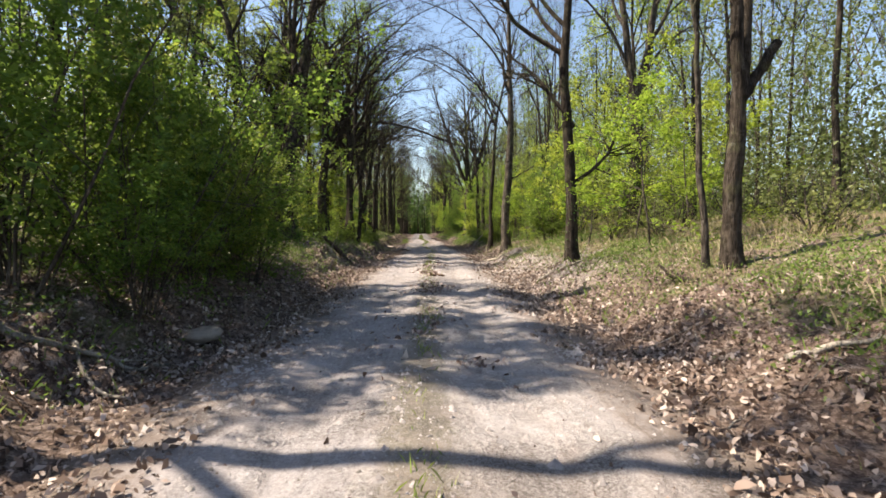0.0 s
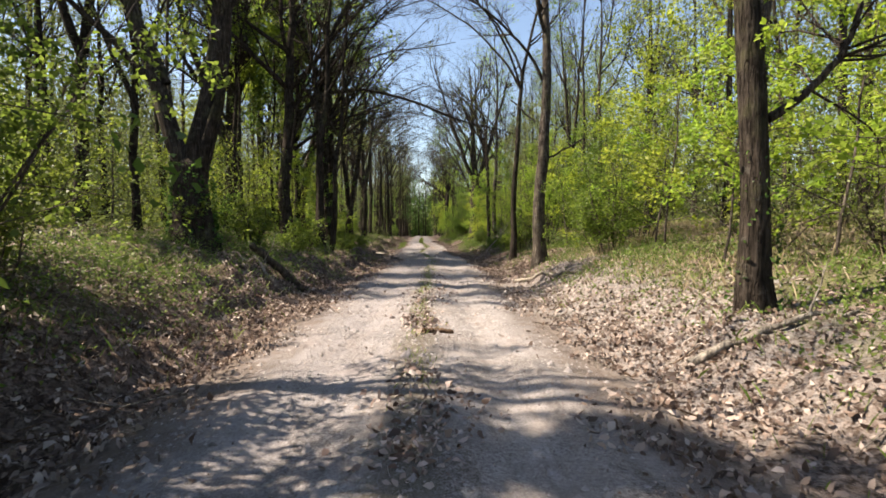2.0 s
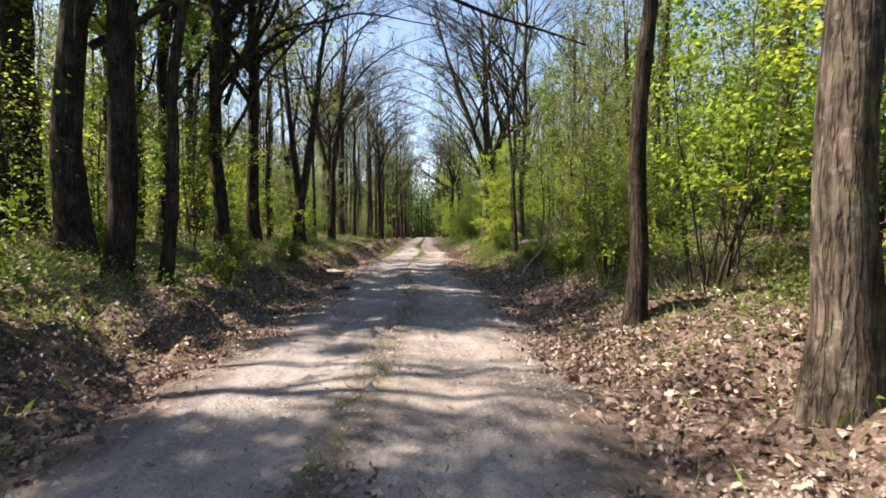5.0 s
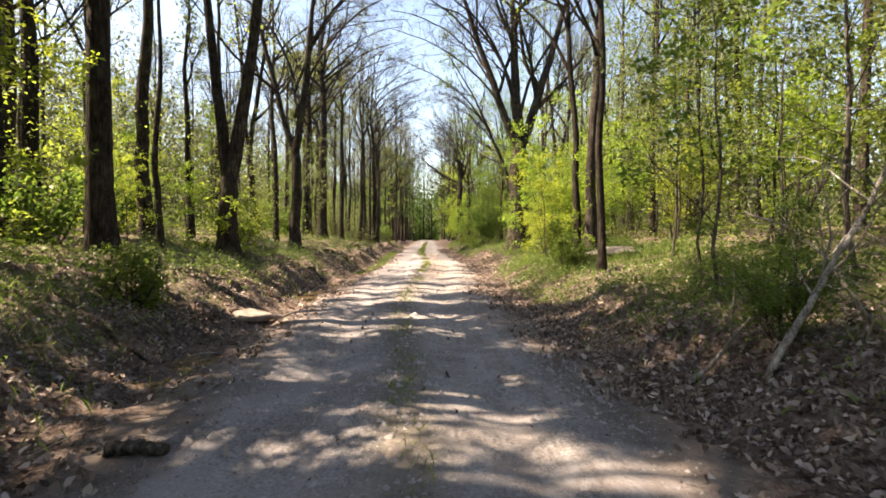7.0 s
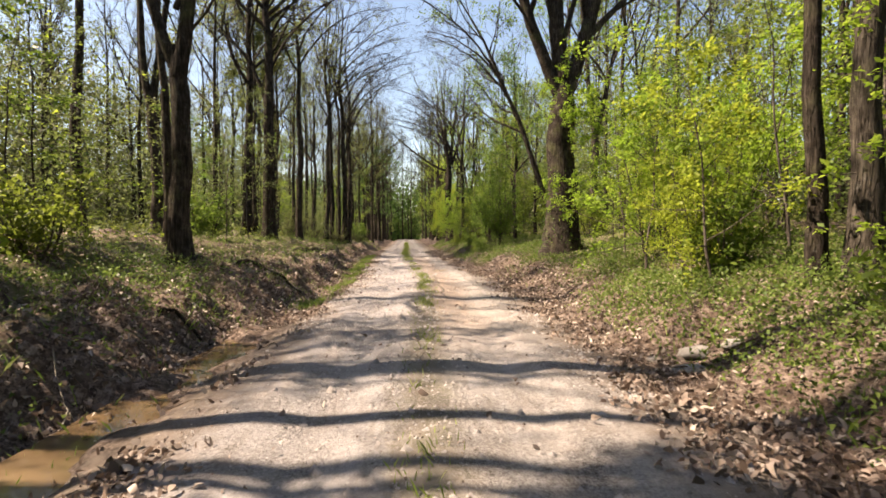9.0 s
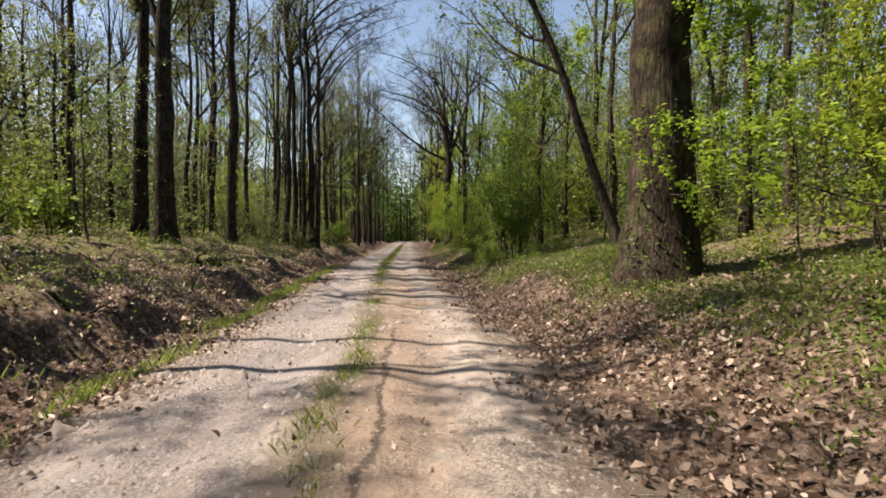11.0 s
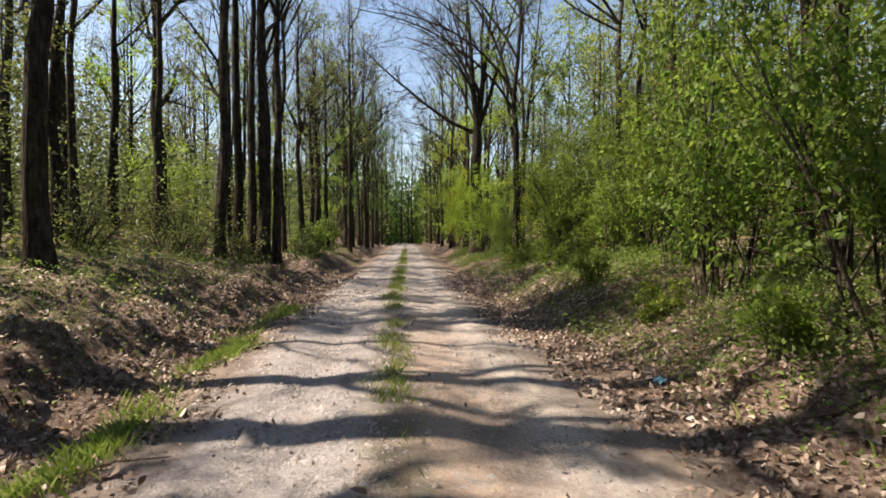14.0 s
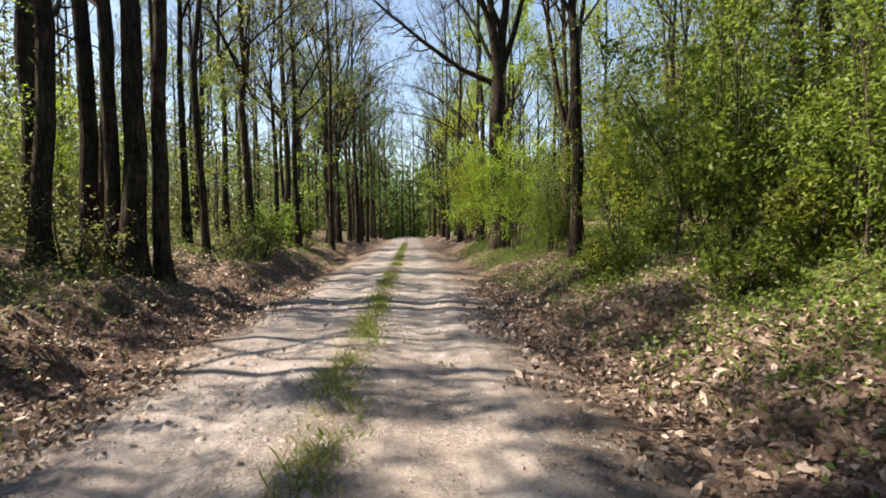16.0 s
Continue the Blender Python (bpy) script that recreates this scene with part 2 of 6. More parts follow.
        col = mixc(nt, 1.0, col, (0.52, 0.515, 0.52), "MULTIPLY")     # dry dirt is a mid-dark earth
        relief = maths(nt, "MULTIPLY", maths(nt, "ADD", maths(nt, "MULTIPLY", fine, 0.046), maths(nt, "MULTIPLY", pock, 0.011)), loose)
        relief = maths(nt, "ADD", relief, maths(nt, "ADD", maths(nt, "MULTIPLY", mid, 0.035), maths(nt, "MULTIPLY", grit, 0.0025)))
        bump(nt, b, relief, 1.0, 1.0)
        b.inputs["Roughness"].default_value = 0.9
    else:
        warp = mixc(nt, 0.12, o, nz(nt, 30, 3, 0.6, o).outputs[1])
        cell = nz(nt, 17, vec=warp, kind="ShaderNodeTexVoronoi")
        small = nz(nt, 31, vec=warp, kind="ShaderNodeTexVoronoi")
        pick = nt.nodes.new("ShaderNodeSeparateColor")
        nt.links.new(cell.outputs["Color"], pick.inputs[0])
        pick2 = nt.nodes.new("ShaderNodeSeparateColor")
        nt.links.new(small.outputs["Color"], pick2.inputs[0])
        BROWNS = [(0.0, (0.020, 0.013, 0.010)), (0.42, (0.078, 0.052, 0.041)), (0.72, (0.165, 0.120, 0.099)), (0.9, (0.259, 0.199, 0.168)), (1.0, (0.346, 0.280, 0.245))]
        col = mixc(nt, 0.5, ramp(nt, pick.outputs[0], BROWNS), ramp(nt, pick2.outputs[0], BROWNS))
        col = mixc(nt, maths(nt, "MULTIPLY", step(nt, fine, 0.50, 0.62), 0.6), col, (0.035, 0.024, 0.017))
        sep = nt.nodes.new("ShaderNodeSeparateXYZ")
        nt.links.new(o, sep.inputs[0])
        yy = sep.outputs["Y"]
        pale = maths(nt, "MULTIPLY", maths(nt, "MULTIPLY", step(nt, yy, 6, 10), step(nt, yy, 22, 19)), maths(nt, "MULTIPLY", step(nt, s, 1.7, 2.2), step(nt, s, 5.4, 3.8)))
        col = mixc(nt, maths(nt, "MULTIPLY", maths(nt, "MULTIPLY", pale, step(nt, fine, 0.62, 0.40)), 0.55), col, (0.40, 0.375, 0.36))
        soil = step(nt, mid, 0.50, 0.66)
        col = mixc(nt, maths(nt, "MULTIPLY", soil, 0.35), col, (0.16, 0.118, 0.088))
        wild = step(nt, maths(nt, "ADD", maths(nt, "ABSOLUTE", s), maths(nt, "MULTIPLY", maths(nt, "SUBTRACT", big, 0.5), 5.0)), 3.6, 5.2)
        green = maths(nt, "MULTIPLY", wild, step(nt, nz(nt, 1.7, 5, 0.6, o).outputs[0], 0.40, 0.58))
        col = mixc(nt, maths(nt, "MULTIPLY", green, 0.6), col, (0.115, 0.125, 0.045))
        near = step(nt, maths(nt, "ADD", maths(nt, "ABSOLUTE", s), maths(nt, "MULTIPLY", maths(nt, "SUBTRACT", mid, 0.5), 1.2)), 2.5, 1.95)
        col = mixc(nt, maths(nt, "MULTIPLY", near, 0.7), col, (0.21, 0.172, 0.145))
        bump(nt, b, maths(nt, "ADD", fine, maths(nt, "MULTIPLY", grit, 0.12)), 1.0, 0.035)
        b.inputs["Roughness"].default_value = 0.95
    b.inputs["Specular IOR Level"].default_value = 0.078
    nt.links.new(col, b.inputs["Base Color"])
    return m


def stone_material():
    m, nt, b = material("stone")
    tc = nt.nodes.new("ShaderNodeTexCoord")
    g = nt.nodes.new("ShaderNodeNewGeometry")
    col = ramp(nt, g.outputs["Random Per Island"], [(0.0, (0.10, 0.085, 0.075)), (0.6, (0.20, 0.18, 0.165)), (1.0, (0.32, 0.295, 0.28))])
    n = nz(nt, 14, 6, 0.65, tc.outputs["Object"])
    nt.links.new(mixc(nt, maths(nt, "MULTIPLY", step(nt, n.outputs[0], 0.45, 0.7), 0.5), col, (0.19, 0.16, 0.13)), b.inputs["Base Color"])
    b.inputs["Roughness"].default_value = 0.9
    bump(nt, b, n.outputs[0], 0.6, 0.02)
    return m


def soil_material(dark, light):
    m, nt, b = material("bare_soil")
    tc = nt.nodes.new("ShaderNodeTexCoord")
    a = nz(nt, 5, 6, 0.65, tc.outputs["Object"]).outputs[0]
    g = nz(nt, 60, 5, 0.7, tc.outputs["Object"]).outputs[0]
    col = ramp(nt, a, [(0.3, dark), (0.6, light)])
    nt.links.new(mixc(nt, maths(nt, "MULTIPLY", step(nt, g, 0.5, 0.7), 0.5), col, (0.15, 0.10, 0.07)), b.inputs["Base Color"])
    b.inputs["Roughness"].default_value = 0.95
    bump(nt, b, g, 0.8, 0.03)
    return m


def water_material():
    m, nt, b = material("muddy_water")
    tc = nt.nodes.new("ShaderNodeTexCoord")
    a = nz(nt, 1.2, 4, 0.6, tc.outputs["Object"]).outputs[0]
    nt.links.new(ramp(nt, a, [(0.35, (0.085, 0.055, 0.030)), (0.65, (0.14, 0.095, 0.055))]), b.inputs["Base Color"])
    b.inputs["Roughness"].default_value = 0.06
    b.inputs["IOR"].default_value = 1.33
    bump(nt, b, nz(nt, 9, 2, 0.5, tc.outputs["Object"]).outputs[0], 0.12, 0.01)
    return m


def plastic_material():
    m, nt, b = material("blue_plastic")
    tc = nt.nodes.new("ShaderNodeTexCoord")
    a = nz(nt, 30, 4, 0.6, tc.outputs["Object"]).outputs[0]
    nt.links.new(ramp(nt, a, [(0.4, (0.10, 0.42, 0.52)), (0.7, (0.45, 0.68, 0.74))]), b.inputs["Base Color"])
    b.inputs["Roughness"].default_value = 0.35
    return m


EARTH, WATER, PLASTIC = soil_material((0.19, 0.165, 0.155), (0.37, 0.335, 0.325)), water_material(), plastic_material()
STONE = stone_material()
SAND = soil_material((0.16, 0.125, 0.10), (0.30, 0.25, 0.21))
ROAD_MAT, FLOOR_MAT = ground_material(True), ground_material(False)

# ---- lie of the land ----
CENTRE_Y = (-40, 1, 7, 16, 21, 30, 34, 40, 45, 55, 59, 65, 68, 74, 90, 130, 400)
CENTRE_X = (-0.6, -0.5, -0.32, -0.15, 0.0, 0.36, 0.18, -0.16, 0.0, 0.36, 0.2, 0.02, -0.09, -0.22, -0.1, 0.0, 0.0)
PROFILE_S = (-60, -16, -10, -6.8, -5.0, -3.95, -3.05, -2.55, -2.0, -1.3, -0.85, -0.4, 0, 0.4, 0.85, 1.3, 2.0, 2.35, 3.0, 3.8, 5.3, 7.5, 10, 15, 60)
PROFILE_Z = (1.6, 1.7, 1.45, 1.1, 0.66, 0.42, -0.10, -0.20, -0.05, 0.01, -0.035, 0.015, 0.03, 0.015, -0.035, 0.01, -0.05, -0.09, 0.02, 0.42, 0.78, 1.2, 1.6, 1.75, 1.6)


def centre(y):
    return np.interp(y, CENTRE_Y, CENTRE_X)


def grain(x, y, k):
    """Smooth value noise, -1 to 1."""
    x, y = np.asarray(x, float), np.asarray(y, float)
    i, j = np.floor(x), np.floor(y)
    u, v = x - i, y - j
    u, v = u * u * (3 - 2 * u), v * v * (3 - 2 * v)

    def h(a, b):
        q = np.sin(a * 127.1 + b * 311.7 + k * 74.7) * 43758.5453
        return (q - np.floor(q)) * 2 - 1
    return (h(i, j) * (1 - u) + h(i + 1, j) * u) * (1 - v) + (h(i, j + 1) * (1 - u) + h(i + 1, j + 1) * u) * v


def wave(x, y):
    return 0.5 * grain(x * 0.55, y * 0.55, 1) + 0.6 * grain(x * 1.3 + 3.1, y * 1.2, 2) + 0.65 * grain(x * 2.9, y * 2.7 + 1.7, 3) + 0.34 * grain(x * 6.1, y * 5.3, 4)


def land(x, y):
    x, y = np.asarray(x, float), np.asarray(y, float)
    s = x - centre(y)
    side = np.clip((np.abs(s) - 2.0) / 1.2, 0, 1)
    edge = s + side * (0.42 * grain(0.3 * np.sign(s), y * 0.62, 5) + 0.26 * grain(s * 0.8, y * 1.6, 6) + 0.12 * grain(s * 1.5, y * 4.0, 7))
    z = np.interp(edge, PROFILE_S, PROFILE_Z)
    far = np.clip((y - 120) / 60, 0, 1)
    z = z * (1 - 0.3 * far * (np.abs(s) < 40))
    # broken, clodded ditch bank
    rough = np.where(s < 0, 0.165, 0.085) * side * np.where(s < 0, 1 + 0.5 * np.exp(-((s + 3.6) / 0.9) ** 2), 1)
    return z + (0.010 + rough) * wave(x, y) * np.clip((140 - np.abs(y)) / 60, 0, 1)


def mesh(name, verts, loops, starts, smooth=False):
    """A mesh from arrays: points, corner indices, and each face's first corner."""
    me = bpy.data.meshes.new(name)
    verts = np.asarray(verts, np.float32)
    loops, starts = np.asarray(loops, np.int32), np.asarray(starts, np.int32)
    me.vertices.add(len(verts))
    me.vertices.foreach_set("co", verts.ravel())
    me.loops.add(len(loops))
    me.loops.foreach_set("vertex_index", loops)
    me.polygons.add(len(starts))
    me.polygons.foreach_set("loop_start", starts)
    if smooth:
        me.polygons.foreach_set("use_smooth", np.ones(len(starts), bool))
    me.update(calc_edges=True)
    return me


def quads(name, verts, faces, smooth=False):
    faces = np.asarray(faces, np.int32)
    n = faces.shape[1]
    return mesh(name, verts, faces.ravel(), np.arange(len(faces)) * n, smooth)


def put(name, me, mat, parent=None, label=""):
    ob = new(name, me)
    me.materials.append(mat)
    ob.parent = parent
    return tagged(ob, label)


def stretch(stops):
    out = []
    for a, b, n in stops:
        out += list(np.linspace(a, b, n, endpoint=False))
    return out


ys = np.array(stretch([(-400, -40, 8), (-40, -4, 24), (-4, 80, 640), (80, 130, 90), (130, 300, 30), (300, 1500, 8)]) + [1500.0])
left = stretch([(-1500, -200, 4), (-200, -40, 8), (-40, -14, 10), (-14, -6, 20), (-6, -1.95, 44)])
mid_s = stretch([(-1.95, 1.95, 36)])
right = stretch([(1.95, 6, 40), (6, 14, 20), (14, 40, 10), (40, 200, 8), (200, 1500, 4)]) + [1500.0]
ss = np.array(left + mid_s + right)
S, Y = np.meshgrid(ss, ys)
X = S + centre(Y) * np.clip((60 - np.abs(S)) / 40, 0, 1)
Zt = land(X, Y)
co = np.stack([X, Y, Zt], -1).reshape(-1, 3)
idx = np.arange(len(co)).reshape(S.shape)
cells = np.stack([idx[:-1, :-1], idx[:-1, 1:], idx[1:, 1:], idx[1:, :-1]], -1)
is_road = np.zeros(cells.shape[:2], bool)
is_road[:, len(left):len(left) + len(mid_s)] = True
for name, mask, mat, label in (("road", is_road, ROAD_MAT, "pale sandy dirt road with two worn wheel tracks"),
                               ("ground", ~is_road, FLOOR_MAT, "forest floor of brown leaf litter and soil banks")):
    f = cells[mask]
    used, inv = np.unique(f.ravel(), return_inverse=True)
    me = quads(name, co[used], inv.reshape(-1, 4), True)
    a = me.attributes.new("lat", "FLOAT", "POINT")
    a.data.foreach_set("value", S.ravel()[used].astype(np.float32))
    tagged(put(name, me, mat), label, name, kind="structure")


# ---- plants ----
def tubes(P, R, sides, name, caps=True):
    """P: (branches, points, 3), R: (branches, points)."""
    B, K, _ = P.shape
    T = np.gradient(P, axis=1)
    T /= np.linalg.norm(T, axis=2, keepdims=True) + 1e-9
    ref = np.where(np.abs(T[..., 2:3]) > 0.9, np.array([1.0, 0, 0]), np.array([0, 0, 1.0]))
    ref = np.broadcast_to(ref[:, :1], T.shape)
    U = np.cross(T, ref)
    U /= np.linalg.norm(U, axis=2, keepdims=True) + 1e-9
    V = np.cross(T, U)
    a = np.arange(sides) * 2 * np.pi / sides
    ring = U[:, :, None] * np.cos(a)[None, None, :, None] + V[:, :, None] * np.sin(a)[None, None, :, None]
    verts = (P[:, :, None] + ring * R[:, :, None, None]).reshape(-1, 3)
    base = np.arange(B * K * sides).reshape(B, K, sides)
    n = np.roll(base, -1, axis=2)
    f = np.stack([base[:, :-1], n[:, :-1], n[:, 1:], base[:, 1:]], -1).reshape(-1, 4)
    return verts, f


def join(parts):
    vs, fs, k = [], [], 0
    for v, f in parts:
        vs.append(v)
        fs.append(f + k)
        k += len(v)
    return np.concatenate(vs), np.concatenate(fs)


def unit(v):
    return v / (np.linalg.norm(v, axis=-1, keepdims=True) + 1e-9)


def run(rng, start, way, length, radius, k, wob, up, taper=0.35):
    """Grows a branch from each start: points and radii."""
    B = len(start)
    P = np.zeros((B, k, 3))
    P[:, 0] = start
    d = unit(way)
    for i in range(1, k):
        d = unit(d + rng.normal(0, wob, (B, 3)) + np.array([0, 0, up]))
        P[:, i] = P[:, i - 1] + d * (length / (k - 1))[:, None]
    R = radius[:, None] * np.linspace(1, taper, k)[None]
    return P, R


def children(rng, P, R, L, each, lo, hi, ang, ratio, thin):
    B, K, _ = P.shape
    par = np.repeat(np.arange(B), each)
    t = rng.uniform(lo, hi, len(par)) * (K - 1)
    i = np.minimum(t.astype(int), K - 2)
    w = (t - i)[:, None]
    pos = P[par, i] * (1 - w) + P[par, i + 1] * w
    rad = R[par, i] * (1 - w[:, 0]) + R[par, i + 1] * w[:, 0]
    d = unit(P[par, i + 1] - P[par, i])
    side = unit(np.cross(d, rng.normal(0, 1, (len(par), 3))))
    a = np.radians(rng.normal(ang, 10, len(par)))[:, None]
    return par, pos, d * np.cos(a) + side * np.sin(a), L[par] * ratio * rng.uniform(0.65, 1.25, len(par)) * (1.15 - 0.5 * t / (K - 1)), rad * thin


def leaves(rng, c, size, flat=0.55, long=1.5, simple=False, curl=0.14, wide=0.42):
    """A folded four-point leaf at each centre, or one small triangle for what is far away."""
    n = len(c)
    nor = unit(rng.normal(0, 1, (n, 3)) * (1 - flat) + np.array([0, 0, flat]))
    ax = unit(np.cross(nor, rng.normal(0, 1, (n, 3))))
    bx = np.cross(nor, ax)
    s = (size * rng.uniform(0.6, 1.35, n))[:, None]
    if simple:
        v = np.stack([c - ax * s * 0.5 * long, c + bx * s * 0.45 + ax * s * 0.2, c - bx * s * 0.40 + ax * s * 0.45], 1)
        return v.reshape(-1, 3), np.arange(n * 3).reshape(n, 3)
    v = np.stack([c - ax * s * 0.5 * long, c + bx * s * wide + nor * s * curl * rng.uniform(0.2, 1.6, (n, 1)) - ax * s * rng.uniform(-0.25, 0.25, (n, 1)), c + ax * s * 0.5 * long - nor * s * (curl - 0.04),
                  c - bx * s * wide + nor * s * curl * rng.uniform(0.2, 1.6, (n, 1)) - ax * s * rng.uniform(-0.25, 0.25, (n, 1))], 1)
    return v.reshape(-1, 3), np.arange(n * 4).reshape(n, 4)


def oak_leaves(rng, c, size, flat=0.36):
    """Dry lobed leaves, curled along the midrib: six points each."""
    n = len(c)
    nor = unit(rng.normal(0, 1, (n, 3)) * (1 - flat) + np.array([0, 0, flat]))
    ax = unit(np.cross(nor, rng.normal(0, 1, (n, 3))))
    bx = np.cross(nor, ax)
    s = (size * np.exp(rng.normal(0, 0.28, n)))[:, None]
    cup, arc = rng.uniform(-0.2, 0.9, (n, 1)), rng.uniform(-0.6, 0.6, (n, 1))
    pts = []
    for u, w in ((-0.62, 0.0), (-0.22, 0.30), (0.26, 0.34), (0.72, 0.0), (0.22, -0.32), (-0.27, -0.28)):
        j = w * rng.uniform(0.5, 1.3, (n, 1))
        pts.append(c + s * (ax * (u + rng.uniform(-0.12, 0.12, (n, 1))) + bx * j + nor * (cup * np.abs(j) * 1.6 + arc * u * u)))
    v = np.stack(pts, 1).reshape(-1, 3)
    f = np.array([[0, 1, 4, 5], [1, 2, 3, 4]])
    return v, (f[None] + np.arange(n)[:, None, None] * 6).reshape(-1, 4)


def slivers(rng, pos, way, L, w):
    """The finest twigs: one slender triangle each."""
    way = unit(way)
    side = unit(np.cross(way, rng.normal(0, 1, way.shape))) * np.reshape(w, (-1, 1))
    v = np.stack([pos - side, pos + side, pos + way * L[:, None]], 1)
    return v.reshape(-1, 3), np.arange(len(pos) * 3).reshape(-1, 3)


def along(rng, P, n, spread):
    B, K, _ = P.shape
    b = rng.integers(0, B, n)
    t = rng.uniform(0.15, 1, n) ** 0.7 * (K - 1)
    i = np.minimum(t.astype(int), K - 2)
    w = (t - i)[:, None]
    return P[b, i] * (1 - w) + P[b, i + 1] * w + rng.normal(0, spread, (n, 3))


def holder(name, x, y, label, category, group=""):
    e = new(name)
    e.empty_display_size = 0.3
    e.location = (x, y, float(land(x, y)))
    return tagged(e, label, category, group)


def trunk_line(rng, h, lean, k, wob, curve=(0, 0)):
    t = np.linspace(0, 1, k)
    z = -0.25 + (h + 0.25) * t
    bx = np.cumsum(rng.normal(0, wob, k))
    by = np.cumsum(rng.normal(0, wob, k))
    ph = h * 7.3 + lean[0] * 50
    sway = 0.010 * h * np.sin(t * 7.5 + ph) * t ** 0.6 + 0.005 * h * np.sin(t * 17 + 2 * ph) * t ** 0.5
    bx, by = bx + sway - sway[0], by + sway[::-1] * t
    return np.stack([lean[0] * z + curve[0] * t * t * h + bx - bx[0], lean[1] * z + curve[1] * t * t * h + by - by[0], z], 1)


def arch(x, y, z0, dx, dz, dy, r):
    """A limb that rises outward from a trunk and levels off, ready for tree(extra=...)."""
    u = np.linspace(0, 1, 7)
    z = z0 + dz * (1.7 * u - 0.75 * u ** 2)
    return [(x + dx * (0.35 * a + 0.65 * a ** 1.5), y + dy * a, q + float(land(x, y))) for a, q in zip(u, z)], r


def tree(x, y, d, h, lean=(0.0, 0.0), stems=(), limbs=9, first=0.4, twigs=(5, 4), leaf_mat=None, nleaf=900, leaf_size=0.075, mat=None,
         seed=1, label="", group="", reach=0.30, up=0.10, curve=(0.0, 0.0), extra=(), broken=(), ang=48, far=False):
    """A tree: one trunk, or stems = (height of the fork, sideways x and y per metre, share of the thickness) that part from it."""
    rng = np.random.default_rng(seed)
    mat = mat or BARK_DARK
    e = holder("tree", x, y, label, "tree", group)
    fork = min([s[0] for s in stems], default=h)
    top = min(h, fork + 0.05 * h) if stems else h
    k, sides = (9, 8) if far else (22, 12)
    line = trunk_line(rng, top, lean, k, (0.014 if far else 0.011) * top / 6, curve)
    t = np.linspace(0, 1, k)
    if stems:
        rad = d / 2 * (1 - 0.22 * t)
        rad[-4:] *= np.linspace(1, 0.35, 4)
    else:
        rad = d / 2 * (1 - 0.86 * t ** 1.1)
    rad = rad * (1 + 0.55 * np.exp(-np.maximum(line[:, 2], 0) / (0.55 * d + 0.1)))
    lobes = tubes(line[None], rad[None], sides, "trunk")
    v = lobes[0].reshape(k, sides, 3)
    flute = 1 + 0.10 * np.sin(np.arange(sides) * 2.7 + seed)[None] * np.exp(-np.maximum(line[:, 2], 0) / 0.7)[:, None] + rng.normal(0, 0.035, (k, sides))
    v = line[:, None] + (v - line[:, None]) * flute[..., None]
    put("trunk", quads("trunk", v.reshape(-1, 3), lobes[1], True), mat, e)
    roots = []      # (start, way, length, radius)
    for fz, sx, sy, share in stems:
        i = np.argmin(np.abs(line[:, 2] - fz))
        L = (h - fz) * math.sqrt(1 + 0.5 * (sx * sx + sy * sy))
        n = 14
        tt = np.linspace(0, 1, n)
        bend = np.cumsum(rng.normal(0, 0.02 * L / 6, (n, 2)), 0)
        P = np.stack([line[i, 0] + sx * (h - fz) * (tt ** 0.85) + bend[:, 0], line[i, 1] + sy * (h - fz) * (tt ** 0.85) + bend[:, 1], line[i, 2] + (h - fz) * tt], 1)
        R = d / 2 * share * (1 - 0.85 * tt)
        put("stem", quads("stem", *tubes(P[None], R[None], 10, "stem"), True), mat, e)
        roots.append((P, R, L))
    if not stems:
        roots.append((line, rad, top))
    tips, fine = [], []
    own = [(np.array(P) - np.array(e.location), r0) for P, r0 in extra]         # limbs with a shape of their own, in world metres
    if not far and abs(x) < 8.5 and h >= 11 and y > 12:
        ro = np.random.default_rng(seed + 5000)
        P, R, L = max(roots, key=lambda q: -x * q[0][-1, 0])
        for _ in range(3 if x > 0 else 2):          # high limbs that reach over the road
            i = np.argmin(np.abs(P[:, 2] - ro.uniform(*((0.34 * h, 0.60 * h) if x > 0 else (0.55 * h, 0.72 * h)))))
            u = np.linspace(0, 1, 8)
            dx, dz, dy = -np.sign(x) * ro.uniform(3.6, 6.6), ro.uniform(3.0, 6.0), ro.normal(0, 1.3)
            own.append((P[i] + np.stack([dx * (0.4 * u + 0.6 * u ** 1.5), dy * u, dz * (1.6 * u - 0.7 * u ** 2)], 1), min(0.06, R[i] * 0.7)))
    for P, r0 in own:
        tt = np.linspace(0, len(P) - 1, 22)
        Q = np.stack([np.interp(tt, range(len(P)), P[:, c]) for c in range(3)], 1)
        Q[1:-1] = (Q[:-2] + 2 * Q[1:-1] + Q[2:]) / 4
        Q[2:] += np.cumsum(rng.normal(0, 0.015, (20, 3)), 0)
        R = r0 * np.linspace(1, 0.22, 22)
        par, pos, way, L, rr = children(rng, Q[None], R[None], np.array([5.0]), 22, 0.3, 1, 55, 0.30, 0.5)
        P2, R2 = run(rng, pos, way, L, rr, 6, 0.16, 0.05)
        par, pos, way, L3, rr = children(rng, P2, R2, L, 5, 0.25, 1, 45, 0.5, 0.55)
        P3, R3 = run(rng, pos, way, L3, np.maximum(rr, 0.004), 3, 0.15, 0.03)
        par, p4, w4, L4, r4 = children(rng, P3, R3, L3, 4, 0.1, 1, 38, 0.7, 0.6)
        fine.append(slivers(rng, p4, w4, np.maximum(L4, 0.2), np.maximum(r4, 0.003)))
        put("limb", quads("limb", *join([tubes(Q[None], R[None], 9, ""), tubes(P2, R2, 4, ""), tubes(P3, R3, 3, "")]), True), mat, e)
